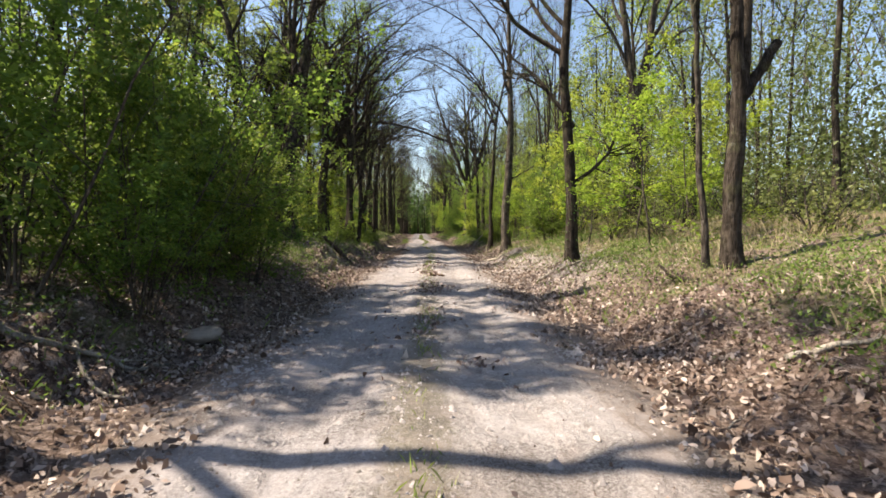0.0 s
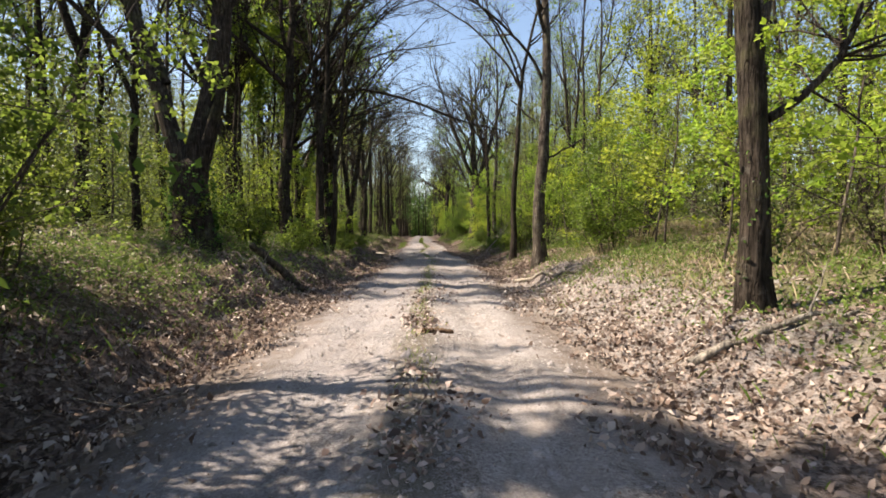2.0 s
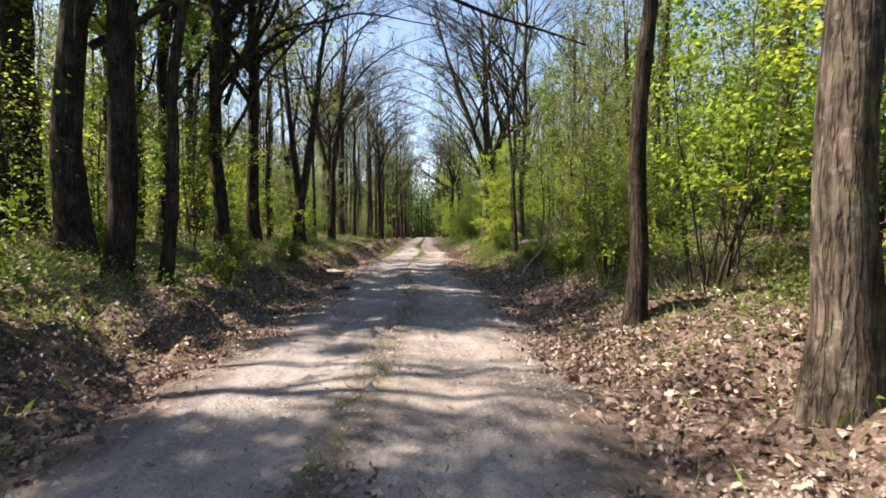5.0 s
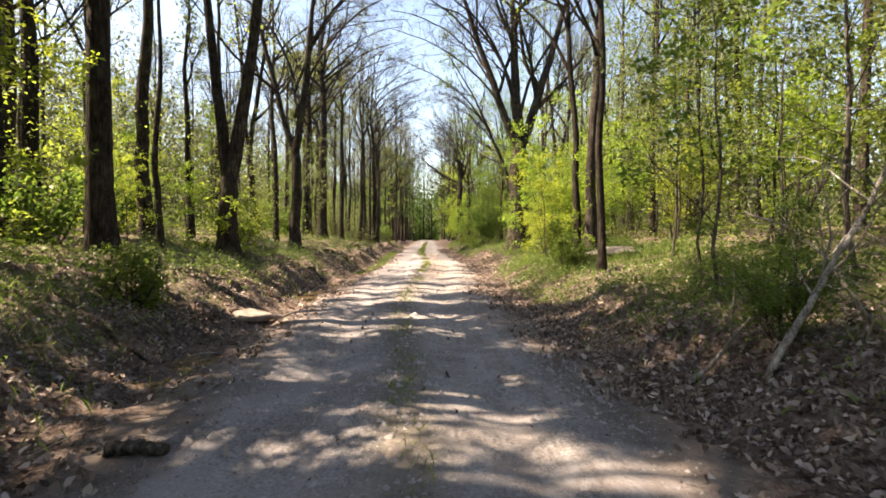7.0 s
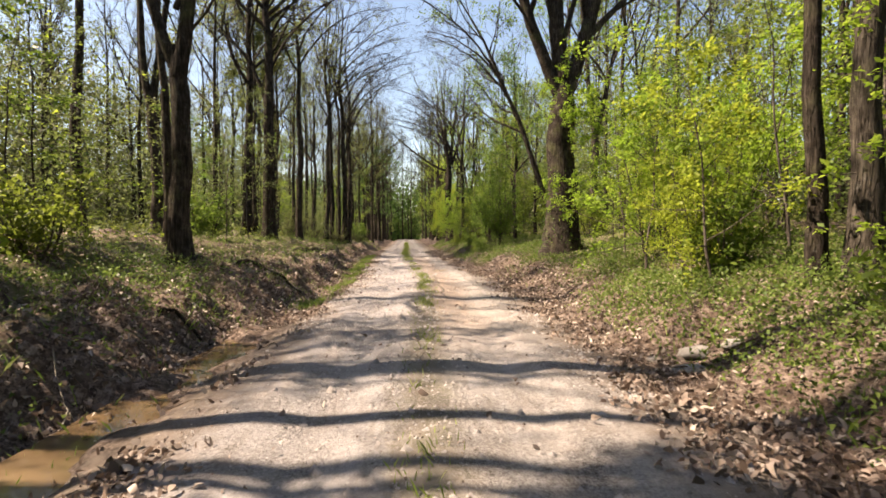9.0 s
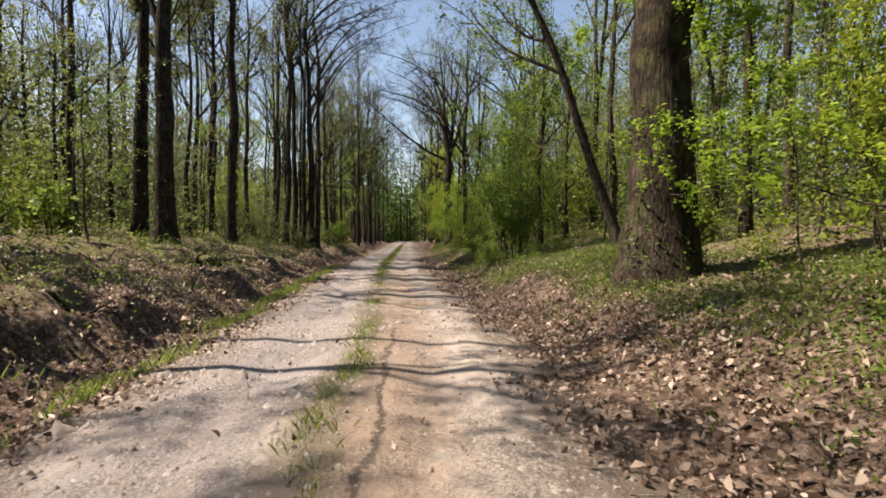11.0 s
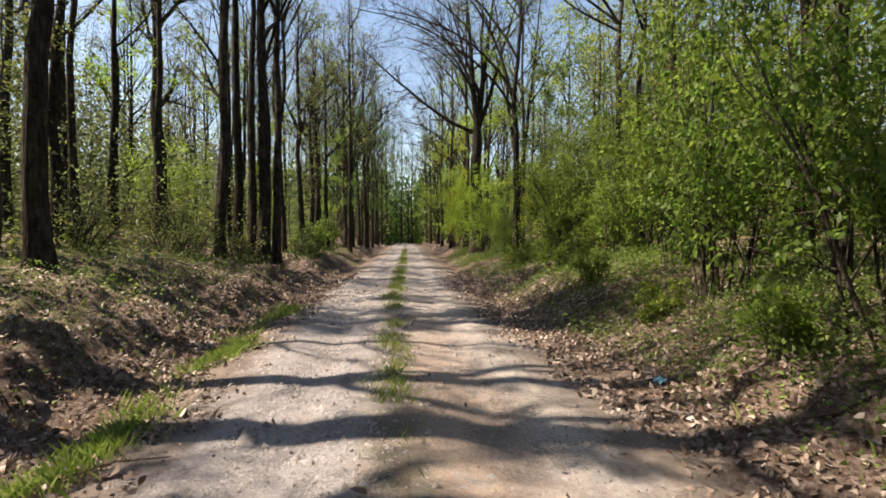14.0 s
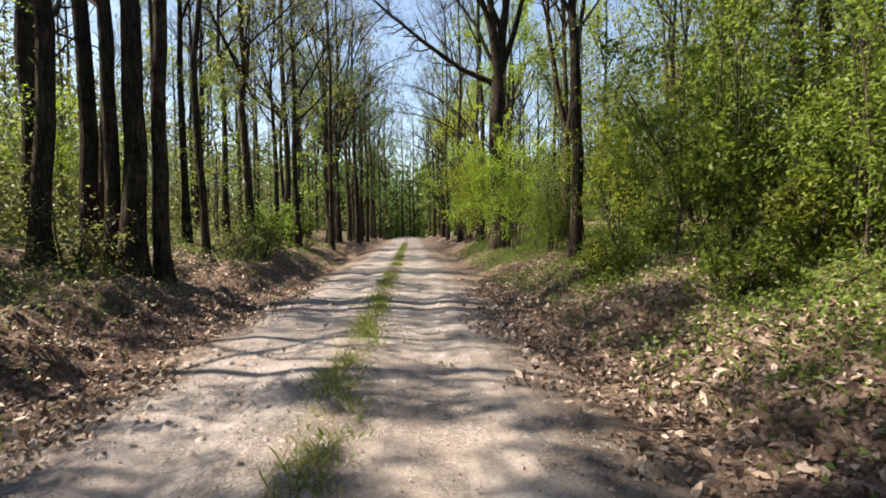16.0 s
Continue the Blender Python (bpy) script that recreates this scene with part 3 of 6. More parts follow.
    for (a, b, r) in broken:
        a, b = np.array(a), np.array(b)
        Q = np.linspace(a, b, 6) + rng.normal(0, 0.02, (6, 3))
        put("broken_limb", quads("broken_limb", *tubes(Q[None], (r * np.linspace(1, 0.8, 6))[None], 8, ""), True), mat, e)
    per = max(1, limbs // len(roots))
    for P, R, L in roots:
        if not limbs:
            break
        lo = first if not stems else 0.15
        par, pos, way, Ls, rr = children(rng, P[None], R[None], np.array([h]), per, lo, 0.97, ang, reach, 0.62)
        for j in range(per):
            P1, R1 = run(rng, pos[j:j + 1], way[j:j + 1], Ls[j:j + 1], np.maximum(rr[j:j + 1], 0.012), 9, 0.10, up, 0.3)
            par, p2, w2, L2, r2 = children(rng, P1, R1, Ls[j:j + 1], twigs[0], 0.2, 1, 42, 0.52, 0.6)
            P2, R2 = run(rng, p2, w2, L2, np.maximum(r2, 0.007), 6, 0.13, up * 0.8, 0.3)
            par, p3, w3, L3, r3 = children(rng, P2, R2, L2, twigs[1], 0.2, 1, 40, 0.55, 0.6)
            P3, R3 = run(rng, p3, w3, L3, np.maximum(r3, 0.004), 3, 0.14, up * 0.6, 0.35)
            if far:
                put("limb", quads("limb", *join([tubes(P1[:, ::2], R1[:, ::2], 5, ""), tubes(P2[:, ::5], R2[:, ::5], 3, "")]), True), mat, e)
                fine.append(slivers(rng, p3, w3, L3, np.maximum(r3, 0.008)))
            else:
                put("limb", quads("limb", *join([tubes(P1, R1, 6, ""), tubes(P2[:, (0, 2, 3, 5)], R2[:, (0, 2, 3, 5)], 3, ""), tubes(P3, R3, 3, "")]), True), mat, e)
            tips.append(P3)
            par, p4, w4, L4, r4 = children(rng, P3, R3, L3, 2 if far else 6, 0.1, 1, 38, 0.8, 0.6)
            fine.append(slivers(rng, p4, w4, np.maximum(L4, 0.25), np.maximum(r4, 0.006 if far else 0.0032)))
    if fine:
        tagged(put("twig_spray", quads("twig_spray", *join(fine)), TWIG, e), kind="stuff")
    if leaf_mat and nleaf and tips:
        c = along(rng, np.concatenate(tips), nleaf, 0.14)
        tagged(put("foliage", quads("foliage", *leaves(rng, c, leaf_size, simple=far)), leaf_mat, e), kind="stuff")
    return e


def sapling(x, y, h, seed, leaf_mat, nleaf=1500, size=0.075, d=0.05, tiers=16, spread=0.32, label="", group="", bare=0.2):
    """A slim young tree with near-level sprays of leaves."""
    rng = np.random.default_rng(seed)
    e = holder("sapling", x, y, label, "sapling", group)
    line = trunk_line(rng, h, (rng.normal(0, 0.05), rng.normal(0, 0.05)), 12, 0.02 * h / 4)
    rad = d / 2 * np.linspace(1.1, 0.15, 12)
    put("trunk", quads("trunk", *tubes(line[None], rad[None], 7, ""), True), TWIG, e)
    par, pos, way, L, rr = children(rng, line[None], rad[None], np.array([h]), tiers, bare, 1, 66, spread, 0.5)
    P1, R1 = run(rng, pos, way, L, np.maximum(rr, 0.005), 6, 0.10, 0.03)
    par, pos, way, L2, rr = children(rng, P1, R1, L, 5, 0.2, 1, 45, 0.45, 0.6)
    way[:, 2] *= 0.4
    P2, R2 = run(rng, pos, way, L2, np.maximum(rr, 0.003), 3, 0.12, 0.0)
    for j in range(tiers):
        put("branch", quads("branch", *join([tubes(P1[j:j + 1], R1[j:j + 1], 4, ""), tubes(P2[par == j], R2[par == j], 3, "")]), True), TWIG, e)
    c = along(rng, P2, nleaf, 0.07)
    tagged(put("foliage", quads("foliage", *leaves(rng, c, size, 0.62)), leaf_mat, e), kind="stuff")
    return e


def shrub(x, y, w, h, seed, leaf_mat, nleaf=4000, size=0.07, stems=12, label="", group=""):
    """A many-stemmed bush."""
    rng = np.random.default_rng(seed)
    e = holder("shrub", x, y, label, "shrub", group)
    a = rng.uniform(0, 2 * np.pi, stems)
    r = rng.uniform(0.1, 1, stems) * w / 2
    way = np.stack([np.cos(a) * r / h * 1.2, np.sin(a) * r / h * 1.2, np.ones(stems)], 1)
    st = np.stack([np.cos(a) * r * 0.3, np.sin(a) * r * 0.3, np.full(stems, -0.1)], 1)
    L = h * rng.uniform(0.55, 1.1, stems)
    P0, R0 = run(rng, st, way, L, rng.uniform(0.012, 0.03, stems), 8, 0.10, 0.02)
    par, pos, w1, L1, rr = children(rng, P0, R0, L, 7, 0.12, 1, 52, 0.36, 0.55)
    P1, R1 = run(rng, pos, w1, L1, np.maximum(rr, 0.004), 5, 0.14, 0.02)
    for j in range(stems):
        put("stem", quads("stem", *join([tubes(P0[j:j + 1], R0[j:j + 1], 5, ""), tubes(P1[par == j][:, ::2], R1[par == j][:, ::2], 3, "")]), True), TWIG, e)
    par, pos, w2, L2, rr = children(rng, P1, R1, L1, 3, 0.2, 1, 45, 0.5, 0.6)
    P2, R2 = run(rng, pos, w2, L2, np.maximum(rr, 0.003), 3, 0.15, 0.0)
    c = along(rng, np.concatenate([P2]), nleaf, 0.09)
    tagged(put("foliage", quads("foliage", *leaves(rng, c, size, 0.5)), leaf_mat, e), kind="stuff")
    return e


def shoots(e, d, z0, z1, n, leaf_mat, nleaf, seed, reach=0.7, size=0.06, side=None):
    """Leafy shoots that spring from a trunk; side: the compass way, in degrees, that most of them take."""
    rng = np.random.default_rng(seed)
    a = rng.uniform(0, 2 * np.pi, n) if side is None else np.radians(90 - side) + rng.normal(0, 0.6, n)
    z = rng.uniform(z0, z1, n)
    st = np.stack([np.cos(a) * d * 0.45, np.sin(a) * d * 0.45, z], 1)
    P, R = run(rng, st, np.stack([np.cos(a), np.sin(a), rng.uniform(0.0, 0.6, n)], 1), reach * rng.uniform(0.4, 1.2, n), np.full(n, 0.007), 5, 0.2, -0.04)
    par, pos, way, L, rr = children(rng, P, R, np.full(n, reach), 4, 0.2, 1, 50, 0.45, 0.6)
    P2, R2 = run(rng, pos, way, L, np.maximum(rr, 0.003), 3, 0.15, 0.0)
    tagged(put("shoot_wood", quads("shoot", *join([tubes(P, R, 4, ""), tubes(P2, R2, 3, "")]), True), TWIG, e), kind="stuff")
    tagged(put("shoot_leaves", quads("shoot_leaves", *leaves(rng, along(rng, P2, nleaf, 0.05), size, 0.6)), leaf_mat, e), kind="stuff")


def ivy(e, d, z0, z1, n, seed, size=0.06):
    """Vine leaves that clothe a trunk."""
    rng = np.random.default_rng(seed)
    a, z = rng.uniform(0, 2 * np.pi, n), z0 + (z1 - z0) * rng.uniform(0, 1, n) ** 1.3
    keep = 0.5 + 0.8 * grain(a * 1.6, z * 1.3, seed) > rng.uniform(0, 1, n)
    a, z = a[keep], z[keep]
    r = d / 2 * (1.0 + 0.5 * np.exp(-z / 0.6)) + np.abs(rng.normal(0.02, 0.05, len(a)))
    tagged(put("ivy", quads("ivy", *leaves(rng, np.stack([np.cos(a) * r, np.sin(a) * r, z], 1), size, 0.3)), LEAF_DARK, e), kind="stuff")


def again(ob, x, y, turn, scale, tall=1.0):
    """Another of the same kind at x, y."""
    return copy_thing(ob, Matrix.Translation((x, y, float(land(x, y)))) @ pose(0, 0, 0, 0, 0, turn) @ Matrix.Diagonal((scale, scale, scale * tall, 1)))


# ---- the trees beside the road, as they stand ----
TALL = "tall bare-limbed tree with rough dark bark"
SLIM = "slim straight tree with dark bark and few leaves"
# before and behind the start: they shade the road
# never in view: stands here only to shade the road and right bank
tree(-7.4, 0.4, 0.40, 14, seed=3, leaf_mat=LEAF_OLIVE, label=TALL + " behind thick shrubs", limbs=8, nleaf=2600, leaf_size=0.09)
tree(-8.4, 3.8, 0.36, 11, seed=4, leaf_mat=LEAF_MID, label=TALL + " behind thick shrubs", nleaf=1500)
# leafy crowns put behind the shrubs to throw dapple on the road
tree(-7.6, 5.6, 0.30, 9.5, seed=9, leaf_mat=LEAF_MID, label="leafy tree added behind thick shrubs for shade", nleaf=6000, first=0.35, leaf_size=0.1)
tree(-8.3, 8.4, 0.28, 9.5, seed=50, leaf_mat=LEAF_MID, label="leafy tree added behind thick shrubs for shade", nleaf=6000, first=0.4, leaf_size=0.1)
tree(-9.8, 2.8, 0.30, 12, seed=49, leaf_mat=LEAF_MID, label="leafy tree added behind thick shrubs for shade", nleaf=5000, first=0.4, leaf_size=0.1)
tree(-8.6, 10.5, 0.42, 12.5, seed=5, leaf_mat=LEAF_MID, label=TALL + " behind thick shrubs", nleaf=700, limbs=5, stems=((4.5, -0.12, 0.05, 0.7), (4.5, 0.14, -0.05, 0.7)))
tree(-12.5, 24.5, 0.50, 16, seed=6, leaf_mat=LEAF_OLIVE, label=TALL, stems=((6, -0.25, 0, 0.7), (6, 0.1, 0.05, 0.75)))
# added to shade the left bank and road edge
tree(-11.3, 18.3, 0.26, 12, seed=99, label="leafy tree added behind the first row for shade", limbs=10, first=0.4, leaf_mat=LEAF_OLIVE, nleaf=5000, leaf_size=0.1)
# three great stems out of one short butt
great = tree(-6.3, 19.2, 0.95, 13.5, seed=11, label="huge old tree forked low into spreading stems", leaf_mat=LEAF_OLIVE, nleaf=200, limbs=8, ang=38, reach=0.34,
     stems=((1.9, -0.30, 0.02, 0.52), (2.1, 0.15, 0.06, 0.78)), broken=(((0.25, -0.15, 1.9), (0.95, -0.3, 4.3), 0.16),), twigs=(6, 5),
     extra=(arch(-6.9, 19.2, 4.2, -4.0, 4.0, 0.6, 0.10), arch(-5.7, 19.4, 6.0, 4.8, 4.0, 1.2, 0.07)))
tree(-9.1, 21.7, 0.26, 13, seed=12, label=SLIM, limbs=7, stems=((3.8, -0.35, 0, 0.7), (3.8, 0.03, 0.05, 0.8)), leaf_mat=LEAF_OLIVE, nleaf=3500, leaf_size=0.1)
tree(-10.0, 32.9, 1.0, 17, seed=13, label="stout tree with a long limb bending outward", limbs=14, ang=38, leaf_mat=LEAF_OLIVE, nleaf=300, twigs=(6, 5),
     stems=((4.0, -0.30, -0.05, 0.5), (4.0, 0.03, 0.02, 0.85)),
     extra=(arch(-10.0, 32.9, 6.0, 4.5, 5.5, 0.5, 0.09), arch(-10.0, 32.9, 7.5, 5.5, 4.5, -1.0, 0.08), arch(-10.0, 32.9, 5.0, -4.0, 4.0, -0.5, 0.11),))
tree(-6.35, 29.5, 0.62, 16, seed=14, label="dark tree whose long limb arches over the road", limbs=10, leaf_mat=LEAF_MID, nleaf=3500, leaf_size=0.1, twigs=(6, 5), lean=(0.02, 0),
     extra=(([(-6.05, 29.6, 6.6), (-4.9, 30.1, 7.9), (-3.0, 30.8, 8.35), (-0.7, 31.5, 8.0), (1.7, 32.2, 7.2), (3.4, 32.8, 6.9), (5.0, 33.4, 6.7)], 0.10),
            ([(-6.15, 29.5, 5.6), (-4.9, 29.2, 8.0), (-3.0, 29.0, 10.4), (-0.7, 28.8, 12.6)], 0.09), ([(-6.15, 29.5, 7.0), (-4.5, 30.2, 8.9), (-1.8, 31.0, 10.2), (1.5, 31.8, 11.0)], 0.07),
            ([(-6.25, 29.5, 4.6), (-5.7, 28.8, 7.0), (-4.6, 28.2, 9.8), (-3.6, 27.6, 12.4)], 0.08),
            ([(-6.05, 29.6, 5.2), (-4.7, 30.5, 6.6), (-2.6, 31.5, 7.6), (-0.1, 32.4, 9.0)], 0.09)), reach=0.34)
tree(-4.55, 27.8, 0.36, 14, seed=15, label="dark tree in a close clump of three", limbs=7, lean=(0.03, 0))
tree(-4.85, 28.5, 0.28, 13, seed=56, label="dark slim tree in a close clump of three", limbs=6, lean=(-0.02, 0))
tree(-4.2, 28.7, 0.26, 13, seed=57, label="dark slim tree in a close clump of three", limbs=6, lean=(0.05, 0.01))
tree(-7.2, 34.8, 0.38, 15, seed=16, label=SLIM, limbs=9, reach=0.34, ang=36, leaf_mat=LEAF_OLIVE, nleaf=3500, leaf_size=0.1,
     extra=(([(-7.1, 34.8, 5.0), (-5.4, 34.6, 7.4), (-3.2, 34.2, 9.6), (-0.8, 33.6, 11.6)], 0.08), ([(-7.1, 34.8, 6.5), (-6.2, 34.0, 9.2), (-4.4, 33.2, 12.0)], 0.07)))
tree(-5.3, 34.4, 0.42, 16, seed=17, label="straight dark tree with limbs over the road", limbs=10, leaf_mat=LEAF_MID, nleaf=4500, leaf_size=0.1, twigs=(6, 5), reach=0.34,
     extra=(([(-5.2, 34.4, 6.2), (-3.4, 34.8, 7.6), (-1.2, 35.2, 8.3), (1.4, 35.8, 8.0)], 0.06), ([(-5.2, 34.4, 5.2), (-4.0, 34.0, 7.8), (-2.2, 33.6, 10.4), (0.2, 33.2, 12.6)], 0.07),
            ([(-5.2, 34.4, 4.0), (-4.4, 35.2, 6.2), (-3.0, 36.4, 8.4), (-1.4, 37.4, 9.8)], 0.06)))
tree(-7.9, 38.5, 0.60, 16, seed=18, label="leaning dark tree on the bank", lean=(0.13, 0), limbs=10, leaf_mat=LEAF_OLIVE, nleaf=5000, first=0.3, leaf_size=0.11,
     extra=(arch(-7.9, 38.5, 6.0, 4.5, 4.5, 1.0, 0.07), arch(-7.9, 38.5, 7.5, 5.0, 4.5, -1.0, 0.06),))
tree(-6.2, 39.9, 0.52, 17, seed=19, label="straight dark tree on the leafy bank", limbs=10, first=0.3, leaf_mat=LEAF_OLIVE, nleaf=2500, leaf_size=0.1,
     extra=(arch(-6.2, 39.9, 6.5, 4.0, 4.5, 1.0, 0.07), arch(-6.2, 39.9, 8.0, 4.5, 4.0, -1.0, 0.06),))
tree(-10.2, 43.4, 0.45, 17, seed=20, label=SLIM, limbs=6, leaf_mat=LEAF_OLIVE, nleaf=400, leaf_size=0.09)
tree(-12.5, 45.6, 0.48, 17, seed=21, label=SLIM, limbs=6, leaf_mat=LEAF_OLIVE, nleaf=400, leaf_size=0.09)
tree(-7.3, 43.8, 0.38, 16, seed=22, label=SLIM, first=0.62, limbs=4, leaf_mat=LEAF_BRIGHT, nleaf=350, leaf_size=0.09)
tree(-6.4, 42.6, 0.18, 9, seed=23, label=SLIM, first=0.62, limbs=5, leaf_mat=LEAF_BRIGHT, nleaf=1000, leaf_size=0.09)
tree(-7.8, 47.4, 0.26, 9.5, seed=24, label=SLIM, first=0.5, limbs=5, leaf_mat=LEAF_OLIVE, nleaf=700, leaf_size=0.09)
twin = tree(-5.6, 45.0, 0.60, 15, seed=25, label="dark tree forked into two rising stems", limbs=4, leaf_mat=LEAF_BRIGHT, nleaf=600,
     stems=((2.0, -0.10, 0.02, 0.6), (2.0, 0.13, 0.0, 0.72)))
tree(-5.1, 51.0, 0.46, 15, seed=26, label="dark tree with a fork above head height", limbs=8, twigs=(5, 4), leaf_mat=LEAF_BRIGHT, nleaf=1600, leaf_size=0.09,
     stems=((4.0, -0.26, 0.02, 0.55), (4.0, 0.09, 0.04, 0.72)),
     extra=(arch(-5.1, 51.0, 5.5, 4.5, 6.0, 1.5, 0.07), arch(-5.1, 51.0, 6.5, 4.0, 6.5, 3.0, 0.06), arch(-5.1, 51.0, 7.0, -4.0, 4.5, 1.0, 0.06),))
tree(-7.0, 54.8, 0.28, 14, seed=27, label=SLIM, limbs=6, leaf_mat=LEAF_OLIVE, nleaf=1500, leaf_size=0.09)
tree(-10.4, 56.5, 0.35, 16, seed=28, label=SLIM, limbs=5, leaf_mat=LEAF_OLIVE, nleaf=1500, leaf_size=0.09)
tree(-10.4, 61.7, 0.46, 17, seed=29, label=TALL, limbs=8, leaf_mat=LEAF_OLIVE, nleaf=1800, leaf_size=0.09, stems=((5, -0.1, 0, 0.7), (5, 0.12, 0, 0.7)))
bank_tree = tree(-7.0, 66.1, 0.64, 18, seed=30, label="stout straight dark tree on the bank", limbs=9, first=0.45, leaf_mat=LEAF_OLIVE, nleaf=1000, leaf_size=0.09,
     extra=(arch(-7.0, 66.1, 8.0, 5.0, 5.5, 2.0, 0.08), arch(-7.0, 66.1, 9.5, 5.5, 4.0, -1.0, 0.07), arch(-7.0, 66.1, 6.5, -3.5, 4.5, 0.5, 0.10),))
tree(-8.6, 67.7, 0.52, 17, seed=31, label="dark tree leaning a little beside a stouter one", lean=(0.03, 0), limbs=8,
     extra=(arch(-8.6, 67.7, 8.0, 4.5, 5.0, 1.0, 0.06),))
tree(-6.45, 71.0, 0.42, 17, seed=32, label=SLIM, limbs=6, leaf_mat=LEAF_OLIVE, nleaf=1300, leaf_size=0.09)
tree(-8.8, 75.3, 0.28, 16, seed=33, label=SLIM, limbs=7, leaf_mat=LEAF_OLIVE, nleaf=4000, leaf_size=0.09)
tree(-11.0, 78.7, 0.30, 16, seed=34, label=SLIM, limbs=7, leaf_mat=LEAF_OLIVE, nleaf=1300, leaf_size=0.09)
tree(-13.0, 79.4, 0.34, 16, seed=35, label=SLIM, limbs=7, leaf_mat=LEAF_OLIVE, nleaf=1300, leaf_size=0.09)
tree(-11.45, 82.9, 0.30, 17, seed=36, label=SLIM, limbs=7, leaf_mat=LEAF_OLIVE, nleaf=900, leaf_size=0.09)
tree(-11.65, 87.2, 0.66, 18, seed=37, label="straight dark tree with limbs rising aslant", limbs=9, first=0.3, ang=38, leaf_mat=LEAF_OLIVE, nleaf=900, leaf_size=0.09)
tree(-6.06, 79.05, 0.34, 18, seed=38, label="tall straight dark tree in a close row", limbs=7, first=0.5, leaf_mat=LEAF_OLIVE, nleaf=900, leaf_size=0.09,
     extra=(arch(-6.06, 79.05, 8.5, 4.5, 6.0, 1.0, 0.07),))
tree(-5.24, 79.8, 0.28, 18, seed=39, label="tall straight dark tree in a close row", limbs=7, first=0.5, leaf_mat=LEAF_OLIVE, nleaf=900, leaf_size=0.09)
tree(-5.75, 80.05, 0.34, 18, seed=40, label="tall straight dark tree in a close row", limbs=7, first=0.5, leaf_mat=LEAF_OLIVE, nleaf=900, leaf_size=0.09)
tree(-4.84, 79.75, 0.44, 18, seed=41, label="tall straight dark tree in a close row", limbs=8, first=0.35, leaf_mat=LEAF_OLIVE, nleaf=500,
     extra=(arch(-4.84, 79.75, 6.5, 4.0, 6.5, 1.0, 0.06), arch(-4.84, 79.75, 8.5, 4.5, 5.0, 2.0, 0.06),))
tree(-4.42, 80.15, 0.32, 17, seed=42, label="tall straight dark tree in a close row", limbs=7, first=0.45, leaf_mat=LEAF_OLIVE, nleaf=900, leaf_size=0.09)
tree(-5.1, 84.0, 0.22, 15, seed=43, label=SLIM, limbs=6, leaf_mat=LEAF_OLIVE, nleaf=500)
tree(-5.7, 94.0, 0.24, 13, seed=44, label=SLIM, limbs=8, leaf_mat=LEAF_OLIVE, nleaf=800)
tree(-6.5, 99.0, 0.22, 15, seed=45, label=SLIM, limbs=8, leaf_mat=LEAF_OLIVE, nleaf=900)
tree(-4.7, 107.0, 0.42, 16, seed=46, label="bare forked tree far along the road", limbs=10, leaf_mat=LEAF_OLIVE, nleaf=500, stems=((5, -0.12, 0, 0.7), (5, 0.16, 0, 0.7)),
     extra=(arch(-4.7, 107.0, 5.0, 4.0, 6.5, 1.0, 0.08), arch(-4.7, 107.0, 6.0, 4.5, 6.0, -2.0, 0.07), arch(-4.7, 107.0, 5.5, -4.0, 6.0, 0.0, 0.08),))
# extra leafy trees, placed and sized so their shadows fall across the road
tree(-8.9, 31.0, 0.20, 11.5, seed=58, label="leafy tree added behind the first row for shade", limbs=11, first=0.45, leaf_mat=LEAF_BRIGHT, nleaf=5000, leaf_size=0.11)
tree(-8.3, 33.9, 0.20, 11.5, seed=59, label="leafy tree added behind the first row for shade", limbs=11, first=0.45, leaf_mat=LEAF_MID, nleaf=5000, leaf_size=0.11)
tree(-12.0, 29.6, 0.24, 14, seed=47, label="leafy tree added behind the first row for shade", limbs=10, first=0.35, leaf_mat=LEAF_BRIGHT, nleaf=8000, leaf_size=0.11)
tree(-8.6, 36.0, 0.24, 12, seed=48, label="leafy tree added behind the first row for shade", limbs=10, first=0.35, leaf_mat=LEAF_BRIGHT, nleaf=8000, leaf_size=0.11)
tree(-10.4, 37.6, 0.24, 13, seed=51, label="leafy tree added behind the first row for shade", limbs=10, first=0.35, leaf_mat=LEAF_MID, nleaf=7000, leaf_size=0.11)
tree(-12.4, 22.6, 0.26, 13, seed=52, label="leafy tree added behind the first row for shade", limbs=10, first=0.35, leaf_mat=LEAF_MID, nleaf=7000, leaf_size=0.11)
tree(-8.7, 72.2, 0.22, 12.5, seed=53, label="leafy tree added behind the first row for shade", limbs=10, first=0.42, leaf_mat=LEAF_OLIVE, nleaf=5000, leaf_size=0.11)
tree(-9.8, 72.6, 0.24, 14, seed=54, label="leafy tree added behind the first row for shade", limbs=9, first=0.55, leaf_mat=LEAF_OLIVE, nleaf=3500, leaf_size=0.11)
tree(-8.7, 40.6, 0.22, 11.5, seed=55, label="leafy tree added behind the first row for shade", limbs=12, first=0.42, leaf_mat=LEAF_MID, nleaf=8000, leaf_size=0.11)
